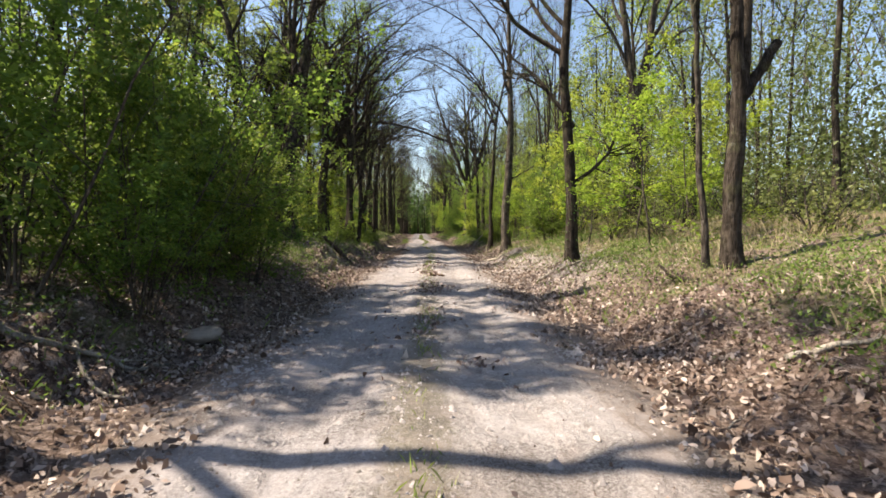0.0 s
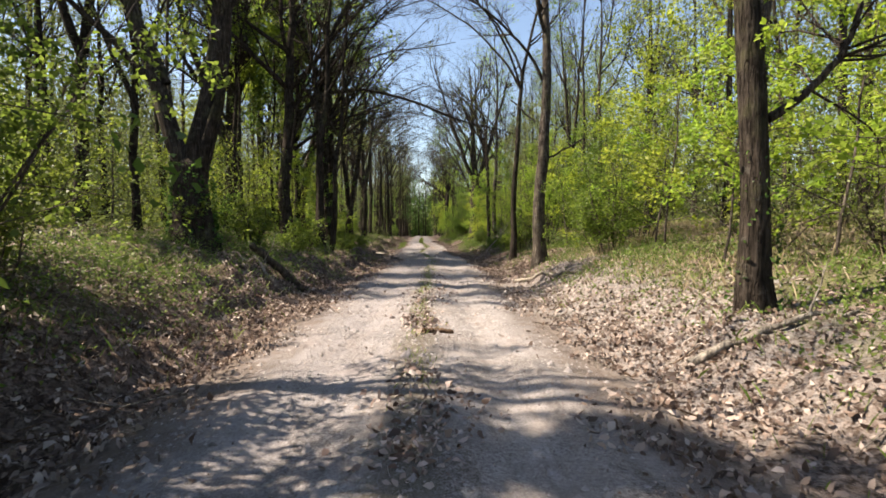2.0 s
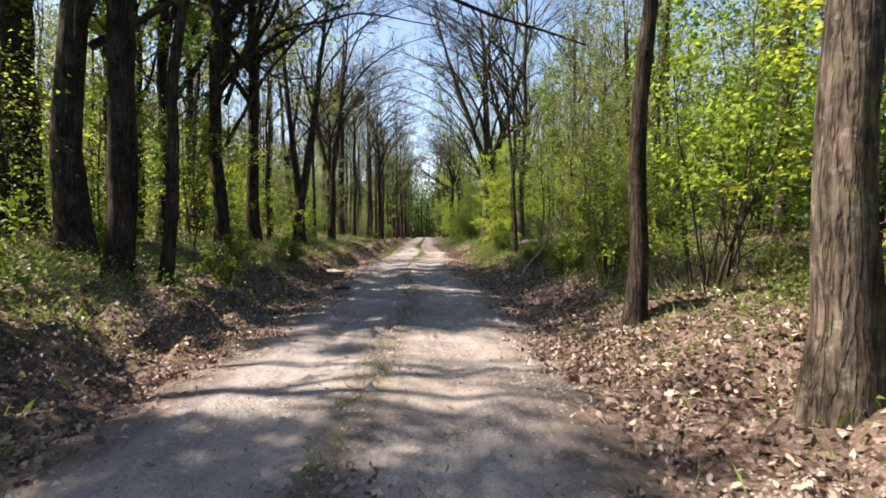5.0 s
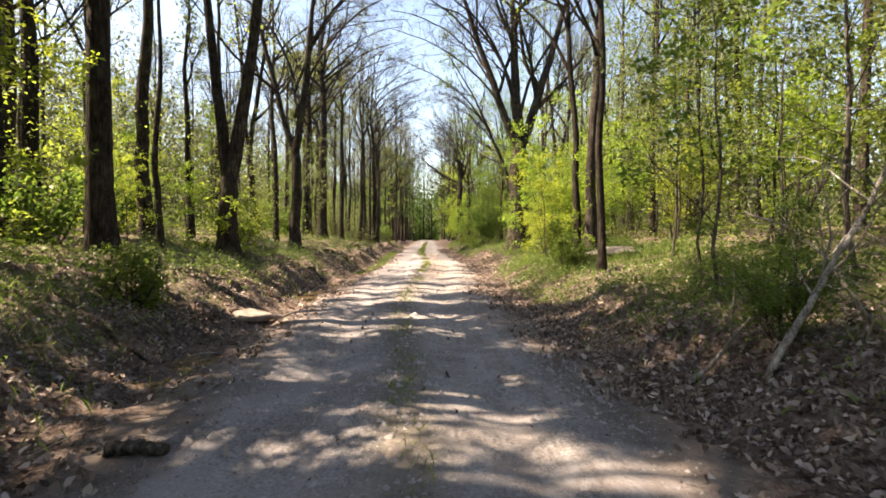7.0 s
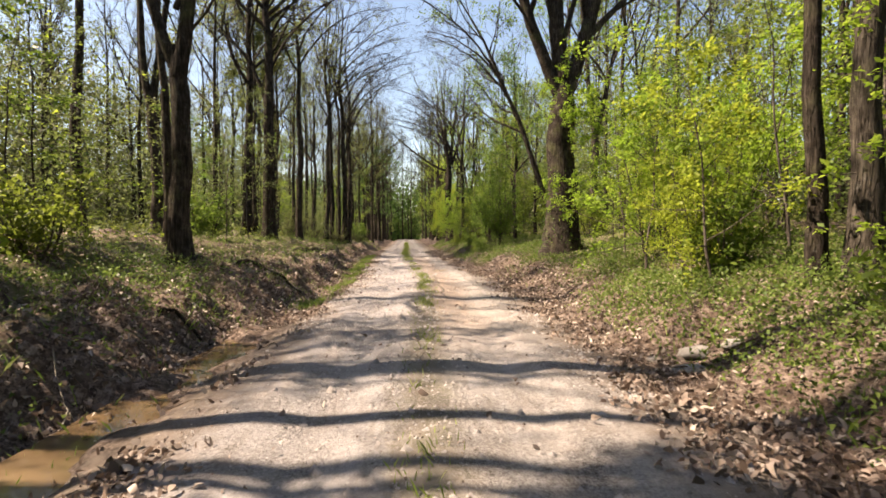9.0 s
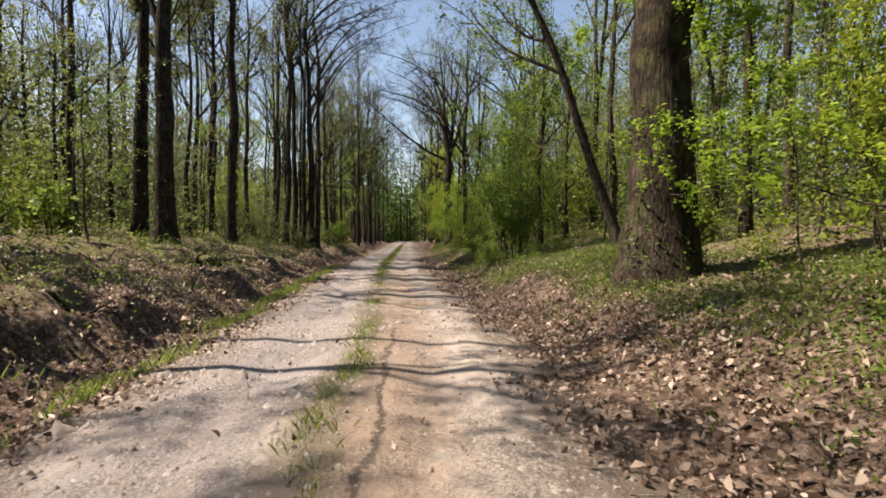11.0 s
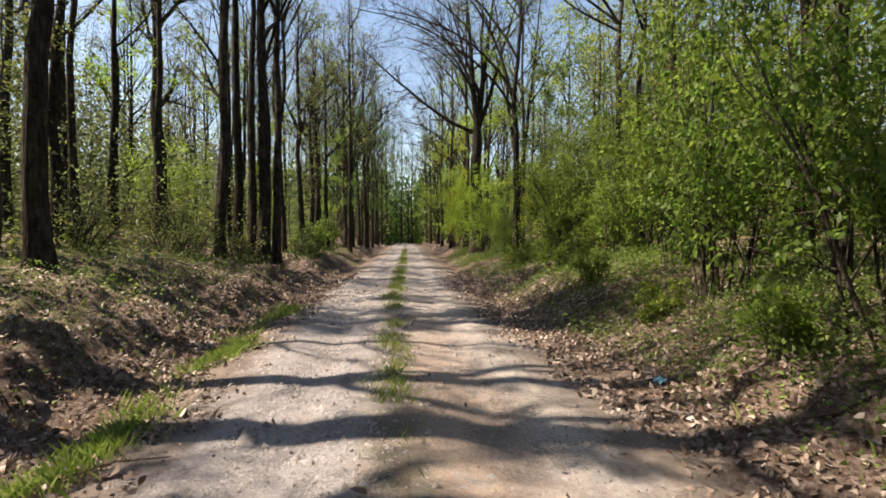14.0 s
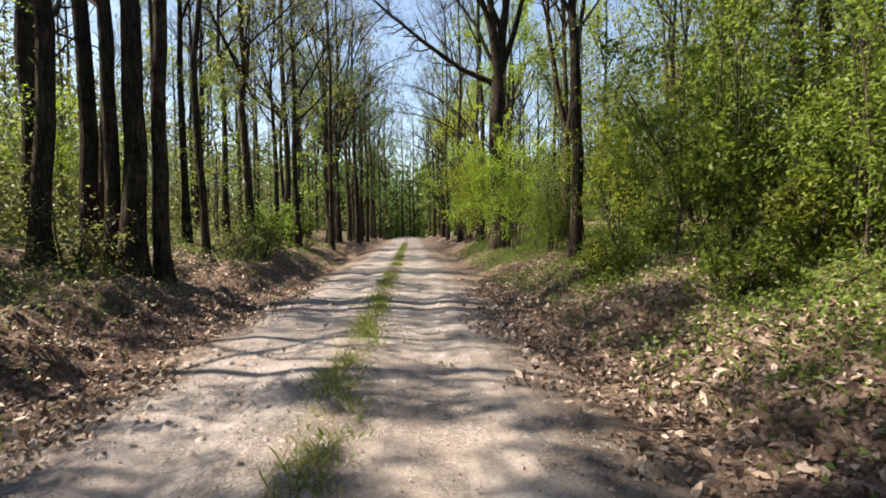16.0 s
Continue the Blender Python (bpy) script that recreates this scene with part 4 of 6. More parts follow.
# the other side of the road
tree(5.1, 5.7, 0.33, 13, seed=60, label="rough grey tree forked above head height", limbs=9,
     stems=((3.0, -0.06, 0.0, 0.75), (3.0, 0.06, 0.08, 0.7)), broken=(((0.05, 0, 3.0), (0.85, 0.1, 4.1), 0.11),), leaf_mat=LEAF_OLIVE, nleaf=250)
tree(4.75, 5.95, 0.13, 10, seed=61, label=SLIM, mat=BARK_GREY, limbs=6, lean=(-0.07, 0), leaf_mat=LEAF_OLIVE, nleaf=250)
mossy = tree(3.72, 10.8, 0.34, 15, seed=62, label="straight tree with mossy dark bark beside the road", limbs=8, first=0.35,
     extra=(([(3.7, 10.8, 4.2), (3.0, 11.4, 5.6), (2.0, 12.5, 7.0)], 0.07), ([(3.8, 10.8, 2.75), (4.2, 10.85, 2.95), (4.7, 10.9, 3.5), (4.95, 10.95, 4.3), (5.4, 11.0, 5.7)], 0.06)))
ivied = tree(8.6, 18.6, 0.62, 15, seed=63, label="stout grey tree forked above head height", mat=BARK_GREY, limbs=10, leaf_mat=LEAF_OLIVE, nleaf=500,
     stems=((4.5, -0.10, 0, 0.65), (4.5, 0.18, 0.05, 0.7)),
     extra=(arch(8.6, 18.6, 5.5, 4.0, 4.0, 0.5, 0.08), arch(8.6, 18.6, 6.0, -4.0, 5.0, 0.5, 0.08),))
tree(3.85, 22.5, 0.44, 16, seed=64, label="straight grey-barked tree with broken side branches", mat=BARK_GREY, limbs=6, first=0.45, lean=(0.01, 0),
     broken=(((0.2, 0, 3.6), (1.5, 0.2, 4.3), 0.035), ((-0.2, 0, 4.8), (-1.0, 0.2, 5.6), 0.03)))
tree(3.4, 25.5, 0.25, 13, seed=65, label="dark slender tree curving over the shrubs", curve=(0.12, 0), limbs=8)
tree(4.5, 41.4, 0.20, 13, seed=66, label=SLIM, limbs=8, leaf_mat=LEAF_OLIVE, nleaf=500)
massive = tree(5.2, 57.2, 1.1, 17, seed=67, label="massive old tree with great forking limbs", limbs=21, twigs=(6, 5), ang=34, up=0.14, reach=0.34, leaf_mat=LEAF_OLIVE, nleaf=2500,
     stems=((5.2, -0.36, -0.05, 0.42), (6.0, -0.05, 0.05, 0.55), (5.6, 0.30, 0.0, 0.50)),
     extra=(arch(5.2, 57.2, 6.5, -4.5, 7.0, -1.0, 0.11), arch(5.2, 57.2, 7.5, -5.0, 6.5, 1.0, 0.09), arch(5.2, 57.2, 7.0, 4.0, 6.0, 0.5, 0.1), arch(5.2, 57.2, 8.0, -3.0, 7.0, -3.0, 0.08),))
forked_grey = tree(5.4, 45.2, 0.36, 16, seed=68, label="grey-barked tree leaning slightly", mat=BARK_GREY, limbs=8, first=0.45, leaf_mat=LEAF_BRIGHT, nleaf=700)
tree(5.15, 45.6, 0.25, 14, seed=69, label="dark tree bending beside a thicker one", limbs=7, lean=(-0.06, 0.02), leaf_mat=LEAF_BRIGHT, nleaf=500)
tree(11.7, 51.7, 0.25, 14, seed=70, label=SLIM, limbs=7, leaf_mat=LEAF_MID, nleaf=1500)
tree(6.9, 63.0, 0.32, 12, seed=71, label="slanting grey tree arching toward the road", mat=BARK_GREY, lean=(-0.30, 0.02), curve=(-0.12, 0), limbs=9, first=0.35, leaf_mat=LEAF_MID, nleaf=2500)
tree(9.0, 64.3, 0.42, 15, seed=72, label="stout grey tree with forked limbs", mat=BARK_GREY, limbs=9, stems=((4.6, -0.1, 0, 0.6), (4.6, 0.2, 0, 0.6)), leaf_mat=LEAF_MID, nleaf=1200)
tree(9.6, 70.4, 0.34, 15, seed=73, label=SLIM, limbs=7, leaf_mat=LEAF_MID, nleaf=1200)
tree(5.75, 67.6, 0.2, 9, seed=74, label="young dark tree in front of shrubs", limbs=9, leaf_mat=LEAF_DARK, nleaf=2500)
tree(7.0, 78.0, 0.25, 14, seed=75, label="pale slim tree among shrubs", mat=BARK_GREY, limbs=7, leaf_mat=LEAF_MID, nleaf=1200)
tree(4.4, 82.0, 0.30, 14, seed=76, label=SLIM, limbs=8, leaf_mat=LEAF_MID, nleaf=1200,
     extra=(arch(4.4, 82.0, 6.0, -3.5, 6.0, 1.0, 0.06),))
tree(4.1, 91.1, 0.68, 16, seed=77, label="stout tree with one limb reaching over the road", limbs=9, leaf_mat=LEAF_MID, nleaf=1500,
     stems=((7.2, -0.10, 0, 0.6), (7.2, 0.10, 0.05, 0.6), (7.0, 0.3, 0, 0.4)),
     extra=(arch(4.2, 92.0, 8.0, -3.5, 7.0, 2.0, 0.08), arch(4.2, 92.0, 8.5, 3.5, 6.0, 0.0, 0.08), arch(4.2, 92.0, 9.0, -5.0, 5.0, -1.5, 0.07), ([(4.0, 92.0, 7.6), (2.8, 91.8, 8.0), (1.2, 91.6, 9.0), (-0.4, 91.5, 10.3), (-2.4, 91.3, 12.0)], 0.13),))
tree(4.6, 114.0, 0.30, 14, seed=78, label=SLIM, limbs=8, leaf_mat=LEAF_BRIGHT, nleaf=1800)
tree(4.8, 103.0, 0.30, 14, seed=79, label=SLIM, limbs=8, leaf_mat=LEAF_BRIGHT, nleaf=1800)

shoots(massive, 1.1, 1.2, 6.0, 46, LEAF_BRIGHT, 5200, 701, 1.3, 0.056, 150)
ivy(massive, 1.1, 0.0, 3.0, 900, 703)
shoots(mossy, 0.34, 1.0, 5.0, 10, LEAF_BRIGHT, 260, 704, 0.5)
ivy(mossy, 0.34, 0.0, 2.2, 300, 705, 0.04)
ivy(ivied, 0.60, 0.0, 5.0, 2600, 706, 0.08)
shoots(ivied, 0.60, 1.0, 5.0, 26, LEAF_BRIGHT, 1500, 707, 0.9, 0.075)
ivy(great, 0.95, 0.0, 2.2, 1300, 708, 0.075)
shoots(great, 0.95, 0.2, 2.4, 16, LEAF_MID, 700, 709, 0.7)
shoots(forked_grey, 0.36, 0.2, 4.5, 16, LEAF_BRIGHT, 700, 710, 0.6)
shoots(twin, 0.60, 0.2, 2.0, 18, LEAF_BRIGHT, 1100, 711, 0.8, 0.07)
ivy(bank_tree, 0.64, 0.4, 5.0, 500, 712, 0.05)

# ---- shrubs ----
WALL = "dense green leafy shrub on the ditch bank"
big_dark = shrub(-5.6, 3.2, 3.4, 5.0, 101, LEAF_MID, 8000, 0.068, 16, WALL, "roadside shrubs")
big_mid = shrub(-5.1, 6.8, 3.4, 4.8, 102, LEAF_MID, 8000, 0.068, 16, WALL, "roadside shrubs")
for x, y, a, s, z in ((-4.8, 9.3, 40, 0.80, 1.05), (-6.6, 8.8, 130, 1.05, 1.0), (-7.4, 5.0, 220, 1.1, 1.05), (-4.3, 5.6, 77, 0.55, 0.9), (-8.6, 12.2, 160, 0.9, 0.9), (-5.6, 11.6, 200, 0.62, 1.0), (-4.9, 4.6, 15, 0.8, 1.0), (-6.0, 7.6, 300, 1.0, 1.1), (-4.1, 3.4, 110, 0.55, 0.85), (-4.0, 7.4, 250, 0.6, 0.85)):
    again(random.choice((big_dark, big_mid)), x, y, a, s, z)
bright = shrub(5.6, 20.6, 3.4, 4.0, 103, LEAF_MID, 7600, 0.054, 13, "leafy green shrub at the wood's edge", "leafy shrubs")
bright2 = shrub(4.9, 26.4, 3.2, 4.2, 104, LEAF_BRIGHT, 7000, 0.055, 12, "fresh yellow-green shrub at the wood's edge", "leafy shrubs")
for src, x, y, a, s, z in ((bright2, 7.2, 22.6, 50, 1.0, 1.0), (bright, 4.6, 30.0, 200, 0.8, 1.0), (bright, 8.8, 36.0, 20, 0.9, 1.0), (bright, 6.9, 26.0, 280, 1.1, 1.1), (bright2, 8.4, 40.6, 10, 0.9, 1.1),
                           (bright2, 5.4, 50.8, 60, 0.75, 1.1), (bright2, 7.4, 55.0, 330, 0.8, 1.15), (bright2, 4.6, 47.6, 200, 0.5, 1.0), (bright2, 6.4, 50.0, 20, 0.8, 1.2), (bright, 4.5, 65.4, 30, 0.85, 1.5), (bright, 4.6, 68.6, 250, 1.0, 1.55), (bright, 5.6, 71.6, 190, 1.05, 1.5),
                           (bright, 4.6, 84.8, 140, 0.75, 1.0), (bright2, 4.2, 88.4, 0, 0.8, 1.2), (bright2, 4.2, 96.0, 200, 1.0, 1.3), (bright2, 4.0, 101.0, 100, 1.0, 1.4), (bright2, 4.4, 107.0, 40, 1.1, 1.4),
                           (bright, 5.7, 75.2, 120, 0.8, 1.2), (bright, 5.4, 77.2, 20, 0.95, 1.3), (bright2, 5.6, 81.6, 220, 0.8, 1.2), (bright, 7.4, 75.8, 310, 1.1, 1.35), (bright, 7.8, 80.4, 160, 1.1, 1.4), (bright, 9.6, 73.6, 200, 1.2, 1.3), (bright, 10.6, 81.0, 80, 1.2, 1.3), (bright, 8.4, 83.0, 15, 1.1, 1.1), (bright, 8.2, 88.0, 95, 1.1, 1.2), (bright2, 8.6, 46.0, 40, 1.0, 1.0), (bright2, 9.2, 52.0, 140, 1.0, 1.1),
                           (bright, 9.4, 32.0, 40, 1.2, 1.2), (bright2, 9.5, 16.5, 10, 0.9, 0.9), (bright, 3.9, 34.0, 10, 0.35, 1.0), (bright2, 10.6, 77.0, 60, 1.2, 1.2), (bright, 11.5, 58.0, 60, 1.2, 1.1),
                           (bright, -10.5, 30.0, 60, 0.9, 0.9), (bright, -11.8, 21.0, 10, 1.0, 0.9), (bright2, -10.8, 48.0, 10, 0.8, 0.9), (bright, -11.0, 66.0, 80, 0.9, 0.8), (bright2, -12.5, 90.0, 10, 1.2, 1.0)):
    again(src, x, y, a, s, z)
low = shrub(-4.6, 24.5, 1.9, 1.3, 105, LEAF_MID, 1500, 0.07, 9, "low green bush on the bank", "low bushes")
for x, y, a, s in ((-3.9, 30.5, 20, 0.7), (-4.4, 33.0, 80, 0.7), (-4.0, 37.0, 140, 0.7), (-6.6, 31.0, 200, 0.9), (-5.4, 21.5, 240, 1.1), (-8.0, 25.0, 20, 1.2), (-6.5, 48.5, 20, 1.1),
                   (-7.9, 40.5, 60, 1.3), (-9.2, 44.8, 90, 1.4), (-7.4, 58.5, 10, 1.2), (-9.5, 64.5, 130, 1.3), (-5.0, 90.0, 30, 1.4), (-5.2, 96.0, 70, 1.5), (-4.6, 87.0, 10, 1.1),
                   (5.4, 75.6, 10, 0.9), (4.2, 31.8, 70, 0.8), (5.0, 47.6, 10, 1.0), (4.1, 43.0, 60, 0.8), (6.4, 52.4, 90, 1.0), (7.4, 60.4, 90, 1.1), (5.7, 80.6, 33, 0.9), (3.9, 71.6, 200, 0.6), (4.1, 75.0, 120, 0.7), (3.7, 78.0, 10, 0.7), (3.8, 68.6, 300, 0.5), (3.6, 65.8, 80, 0.5)):
    again(low, x, y, a, s)
brush = shrub(-6.8, 77.5, 2.6, 1.5, 106, LEAF_OLIVE, 900, 0.06, 16, "grey-green brushy bush under the trees", "brushy bushes")
for x, y, a, s in ((-7.6, 74.0, 20, 1.0), (-5.4, 79.0, 70, 0.9), (-8.2, 80.5, 150, 1.2), (-4.9, 85.5, 30, 0.9), (-8.8, 70.2, 30, 1.1), (8.2, 7.5, 10, 0.9), (7.0, 12.5, 80, 0.8), (9.8, 10.5, 50, 1.1),
                   (6.4, 14.6, 50, 0.9), (11.0, 15.0, 20, 1.2)):
    again(brush, x, y, a, s)

# ---- young trees with level sprays of new leaves ----
LIGHT = "young tree with level sprays of bright new leaves"
sap = [sapling(6.3, 12.8, 4.6, 201, LEAF_BRIGHT, 1900, 0.068, 0.06, 16, 0.36, LIGHT, "young trees"),
       sapling(6.9, 15.8, 5.4, 202, LEAF_BRIGHT, 2100, 0.068, 0.06, 18, 0.34, LIGHT, "young trees"),
       sapling(5.2, 38.2, 5.0, 203, LEAF_MID, 1600, 0.065, 0.055, 16, 0.30, "young tree with sparse green leaves", "young trees"),
       sapling(6.8, 37.0, 6.5, 204, LEAF_OLIVE, 1300, 0.06, 0.06, 20, 0.28, "thin young tree with small olive leaves", "young trees")]
rs = np.random.default_rng(9)
for k, x, y, s in ((0, 5.2, 14.0, 0.9), (1, 8.4, 13.6, 1.0), (0, 8.0, 10.8, 0.85), (1, 5.4, 16.8, 0.9), (0, 6.2, 19.0, 1.0), (0, 5.2, 24.0, 0.9), (1, 8.2, 24.2, 1.1),
                   (2, 4.6, 36.6, 1.0), (3, 5.6, 34.6, 1.0), (3, 6.2, 36.0, 1.1), (2, 7.4, 39.2, 1.1), (3, 5.9, 40.8, 0.9), (3, 8.2, 41.0, 1.0), (2, 9.2, 37.6, 1.2), (3, 7.2, 43.4, 1.0),
                   (0, 4.4, 46.8, 0.8), (1, 6.4, 47.8, 0.9), (2, 7.6, 49.4, 1.0), (3, 9.0, 48.6, 1.2), (0, 4.6, 49.4, 0.9), (1, 5.4, 52.2, 1.0), (2, 8.2, 54.4, 1.2), (3, 10.4, 54.0, 1.2),
                   (0, 6.4, 55.4, 0.72), (2, 9.2, 58.6, 1.1), (3, 11.0, 60.6, 1.2), (3, 6.9, 64.4, 1.0), (2, 5.4, 66.4, 1.3), (2, 7.2, 72.2, 1.3), (3, 8.8, 75.4, 1.2),
                   (3, 6.6, 75.0, 1.1), (2, 5.2, 78.6, 1.2), (3, 6.9, 79.4, 1.3), (2, 8.6, 79.6, 1.2), (3, 5.2, 83.4, 1.2), (1, 4.0, 90.4, 0.8), (2, 6.6, 91.0, 1.4), (0, 4.4, 99.0, 1.1),
                   (1, 4.4, 94.0, 1.0), (3, 9.4, 84.0, 1.3),
                   (0, 5.25, 9.4, 1.0), (0, -6.6, 31.8, 1.0), (2, -5.7, 33.4, 1.1), (1, -6.9, 35.8, 1.0), (0, -6.5, 37.3, 0.9), (1, -7.8, 32.6, 1.0), (1, -9.0, 45.4, 0.8), (0, -10.2, 41.0, 0.9), (1, -11.4, 50.6, 0.9), (3, -9.4, 55.0, 0.9), (3, -8.2, 63.4, 0.8), (2, -11.6, 58.6, 0.9), (3, -6.4, 58.0, 0.7), (0, -7.2, 46.0, 0.6), (1, -8.4, 42.8, 0.7), (0, -6.6, 41.6, 0.5), (2, -8.0, 50.2, 0.9), (3, -9.2, 52.4, 1.0), (2, -7.6, 57.2, 0.7), (3, -8.6, 60.0, 1.0), (3, -6.6, 61.4, 0.9),
                   (2, -9.8, 67.4, 0.9), (3, -8.2, 72.4, 1.1), (3, -10.2, 74.4, 1.1), (3, -6.0, 87.6, 1.1), (2, -7.0, 90.2, 1.3), (3, -5.6, 94.2, 1.3), (3, -7.4, 96.4, 1.5), (2, -5.4, 101.0, 1.5),
                   (3, -9.0, 32.0, 1.0), (2, -10.4, 29.4, 1.1), (3, -9.8, 21.6, 1.0), (2, -11.6, 18.4, 1.2), (3, -10.2, 14.6, 1.2), (2, -7.0, 36.4, 0.8), (3, -9.6, 37.0, 1.0), (1, -9.4, 26.0, 0.8)):
    again(sap[k], x, y, float(rs.uniform(0, 360)), s * float(rs.uniform(0.9, 1.1)))

# ---- the wood behind ----
W = dict(far=True, group="woodland trees", leaf_size=0.12)
wood = [tree(-16.5, 33.0, 0.36, 15, seed=301, limbs=9, twigs=(6, 6), first=0.3, leaf_mat=LEAF_DULL, nleaf=1400, label="tall woodland tree in thin spring leaf", **W),
        tree(-17.5, 52.0, 0.30, 16, seed=302, limbs=8, twigs=(6, 6), first=0.4, leaf_mat=LEAF_DULL, nleaf=1400, label="tall woodland tree in thin spring leaf", **W),
        tree(15.5, 27.0, 0.34, 14, seed=303, limbs=8, twigs=(6, 5), leaf_mat=LEAF_MID, nleaf=1700, label="woodland tree with fresh green leaves",
             stems=((4, -0.12, 0, 0.7), (4, 0.15, 0.05, 0.7)), **W),
        tree(16.5, 58.0, 0.26, 12, seed=304, limbs=9, twigs=(6, 5), first=0.2, leaf_mat=LEAF_BRIGHT, nleaf=2000, label="woodland tree with bright young leaves", **W),
        tree(-15.0, 70.0, 0.26, 15, seed=305, limbs=9, twigs=(7, 6), first=0.28, label="bare woodland tree with dark bark", **W),
        tree(-4.4, 112.0, 0.34, 13, seed=306, limbs=10, twigs=(6, 6), first=0.12, leaf_mat=LEAF_DARK, nleaf=2600, label="dark leafy tree crowding the road's far end", **W),
        tree(4.6, 118.0, 0.3, 12, seed=307, limbs=10, twigs=(6, 6), first=0.12, leaf_mat=LEAF_BRIGHT, nleaf=2400, label="bright leafy tree along the road's far end", **W)]
rw = np.random.default_rng(21)
spots = []
while len(spots) < 280:
    y = rw.uniform(-6, 165)
    x = rw.choice((-1, 1)) * (9.5 + 30 * rw.uniform() ** 1.3)
    if abs(x) < 13 and y < 100 and rw.uniform() < 0.45:
        continue
    if -12.5 < x < 0 and (5 < y < 24 or 38 < y < 60) and rw.uniform() < 0.8:
        continue
    if x > 0 and y < 18 and abs(x) < 20 and rw.uniform() < 0.7:
        continue
    if all((x - a) ** 2 + (y - b) ** 2 > 3.5 for a, b in spots):
        spots.append((x, y))
distant = []
for x, y in spots:
    k = int(rw.choice(5, p=(0.32, 0.28, 0.08, 0.10, 0.22) if x < 0 else (0.18, 0.12, 0.27, 0.27, 0.16)))
    if abs(x) > 19.5 or y > 128:
        distant.append((k, x, y, float(rw.uniform(0, 360)), float(rw.uniform(0.78, 1.12))))
        continue
    tall = 1.3 if (x > 0 or x < -20 or y > 86) else 1.0
    again(wood[k], x, y, float(rw.uniform(0, 360)), float(rw.uniform(0.78, 1.12)), tall)
for k, x, y, s in ((0, -5.2, 88.5, 0.9), (4, -6.8, 87.0, 1.0), (1, -4.9, 95.0, 0.9), (0, -6.0, 97.5, 1.0), (4, -7.6, 93.0, 1.1), (5, -4.8, 104.5, 0.8), (0, -5.6, 110.0, 1.0), (4, -4.2, 114.0, 0.9),
                   (4, -4.6, 126.0, 1.1), (0, -5.2, 134.0, 1.1), (2, 5.6, 86.5, 0.9), (4, 6.4, 89.5, 1.0), (3, 5.2, 94.0, 0.9), (2, 5.8, 99.0, 1.0), (4, 5.0, 104.0, 1.0), (6, 4.8, 113.0, 0.9),
                   (2, 4.8, 129.0, 1.1), (4, 5.2, 121.0, 1.1), (2, 7.0, 74.0, 0.8), (4, 8.0, 78.5, 1.0), (3, 7.6, 70.5, 0.7), (4, 8.6, 60.0, 0.9), (4, 9.2, 49.5, 0.9), (4, 8.4, 30.0, 0.9),
                   (4, -9.0, 30.4, 0.9), (4, -9.8, 25.6, 0.85), (1, -9.2, 65.0, 0.9), (4, -8.6, 69.5, 0.95), (0, -8.0, 84.5, 1.0), (4, -9.4, 77.0, 1.0), (1, -8.8, 81.0, 1.0), (5, -4.0, 118, 1.0), (5, -5.6, 124, 1.1), (0, -4.6, 103, 1.0), (1, -7.4, 108, 1.0), (5, -3.6, 131, 1.0), (0, -6.4, 116, 1.1), (4, -8.4, 112, 1.0), (1, -5.0, 138, 1.1),
                   (6, 4.4, 110, 1.0), (6, 3.9, 125, 1.1), (3, 6.4, 106, 1.1), (6, 4.2, 133, 1.2), (2, 7.0, 122, 1.1), (5, 0.6, 168, 1.1), (0, -2.0, 172, 1.1), (6, 3.0, 165, 1.2), (5, -3.4, 158, 1.2),
                   (2, 5.0, 150, 1.1), (1, -4.6, 148, 1.1), (5, 2.2, 178, 1.3), (0, 6.0, 172, 1.2), (5, -5.6, 170, 1.3), (3, 7.4, 140, 1.2)):
    again(wood[k], x, y, float(rw.uniform(0, 360)), s)
for k, x, y, s in ((4, -3.9, 99.0, 1.1), (4, 4.2, 97.0, 1.1), (4, -4.4, 106.0, 1.2), (4, 4.0, 106.5, 1.2), (0, -3.8, 113.0, 1.2), (4, 3.8, 116.0, 1.2), (4, -3.7, 121.0, 1.2), (0, 4.0, 126.0, 1.2),
                   (4, -3.8, 129.0, 1.25), (4, 3.6, 137.0, 1.25), (4, -3.6, 142.0, 1.3), (4, 3.4, 148.0, 1.3), (0, -3.2, 153.0, 1.3), (4, 1.2, 160.0, 1.3), (4, -0.8, 166.0, 1.35), (0, 3.8, 160.0, 1.3)):
    again(wood[k], x, y, float(rw.uniform(0, 360)), s, 1.15)


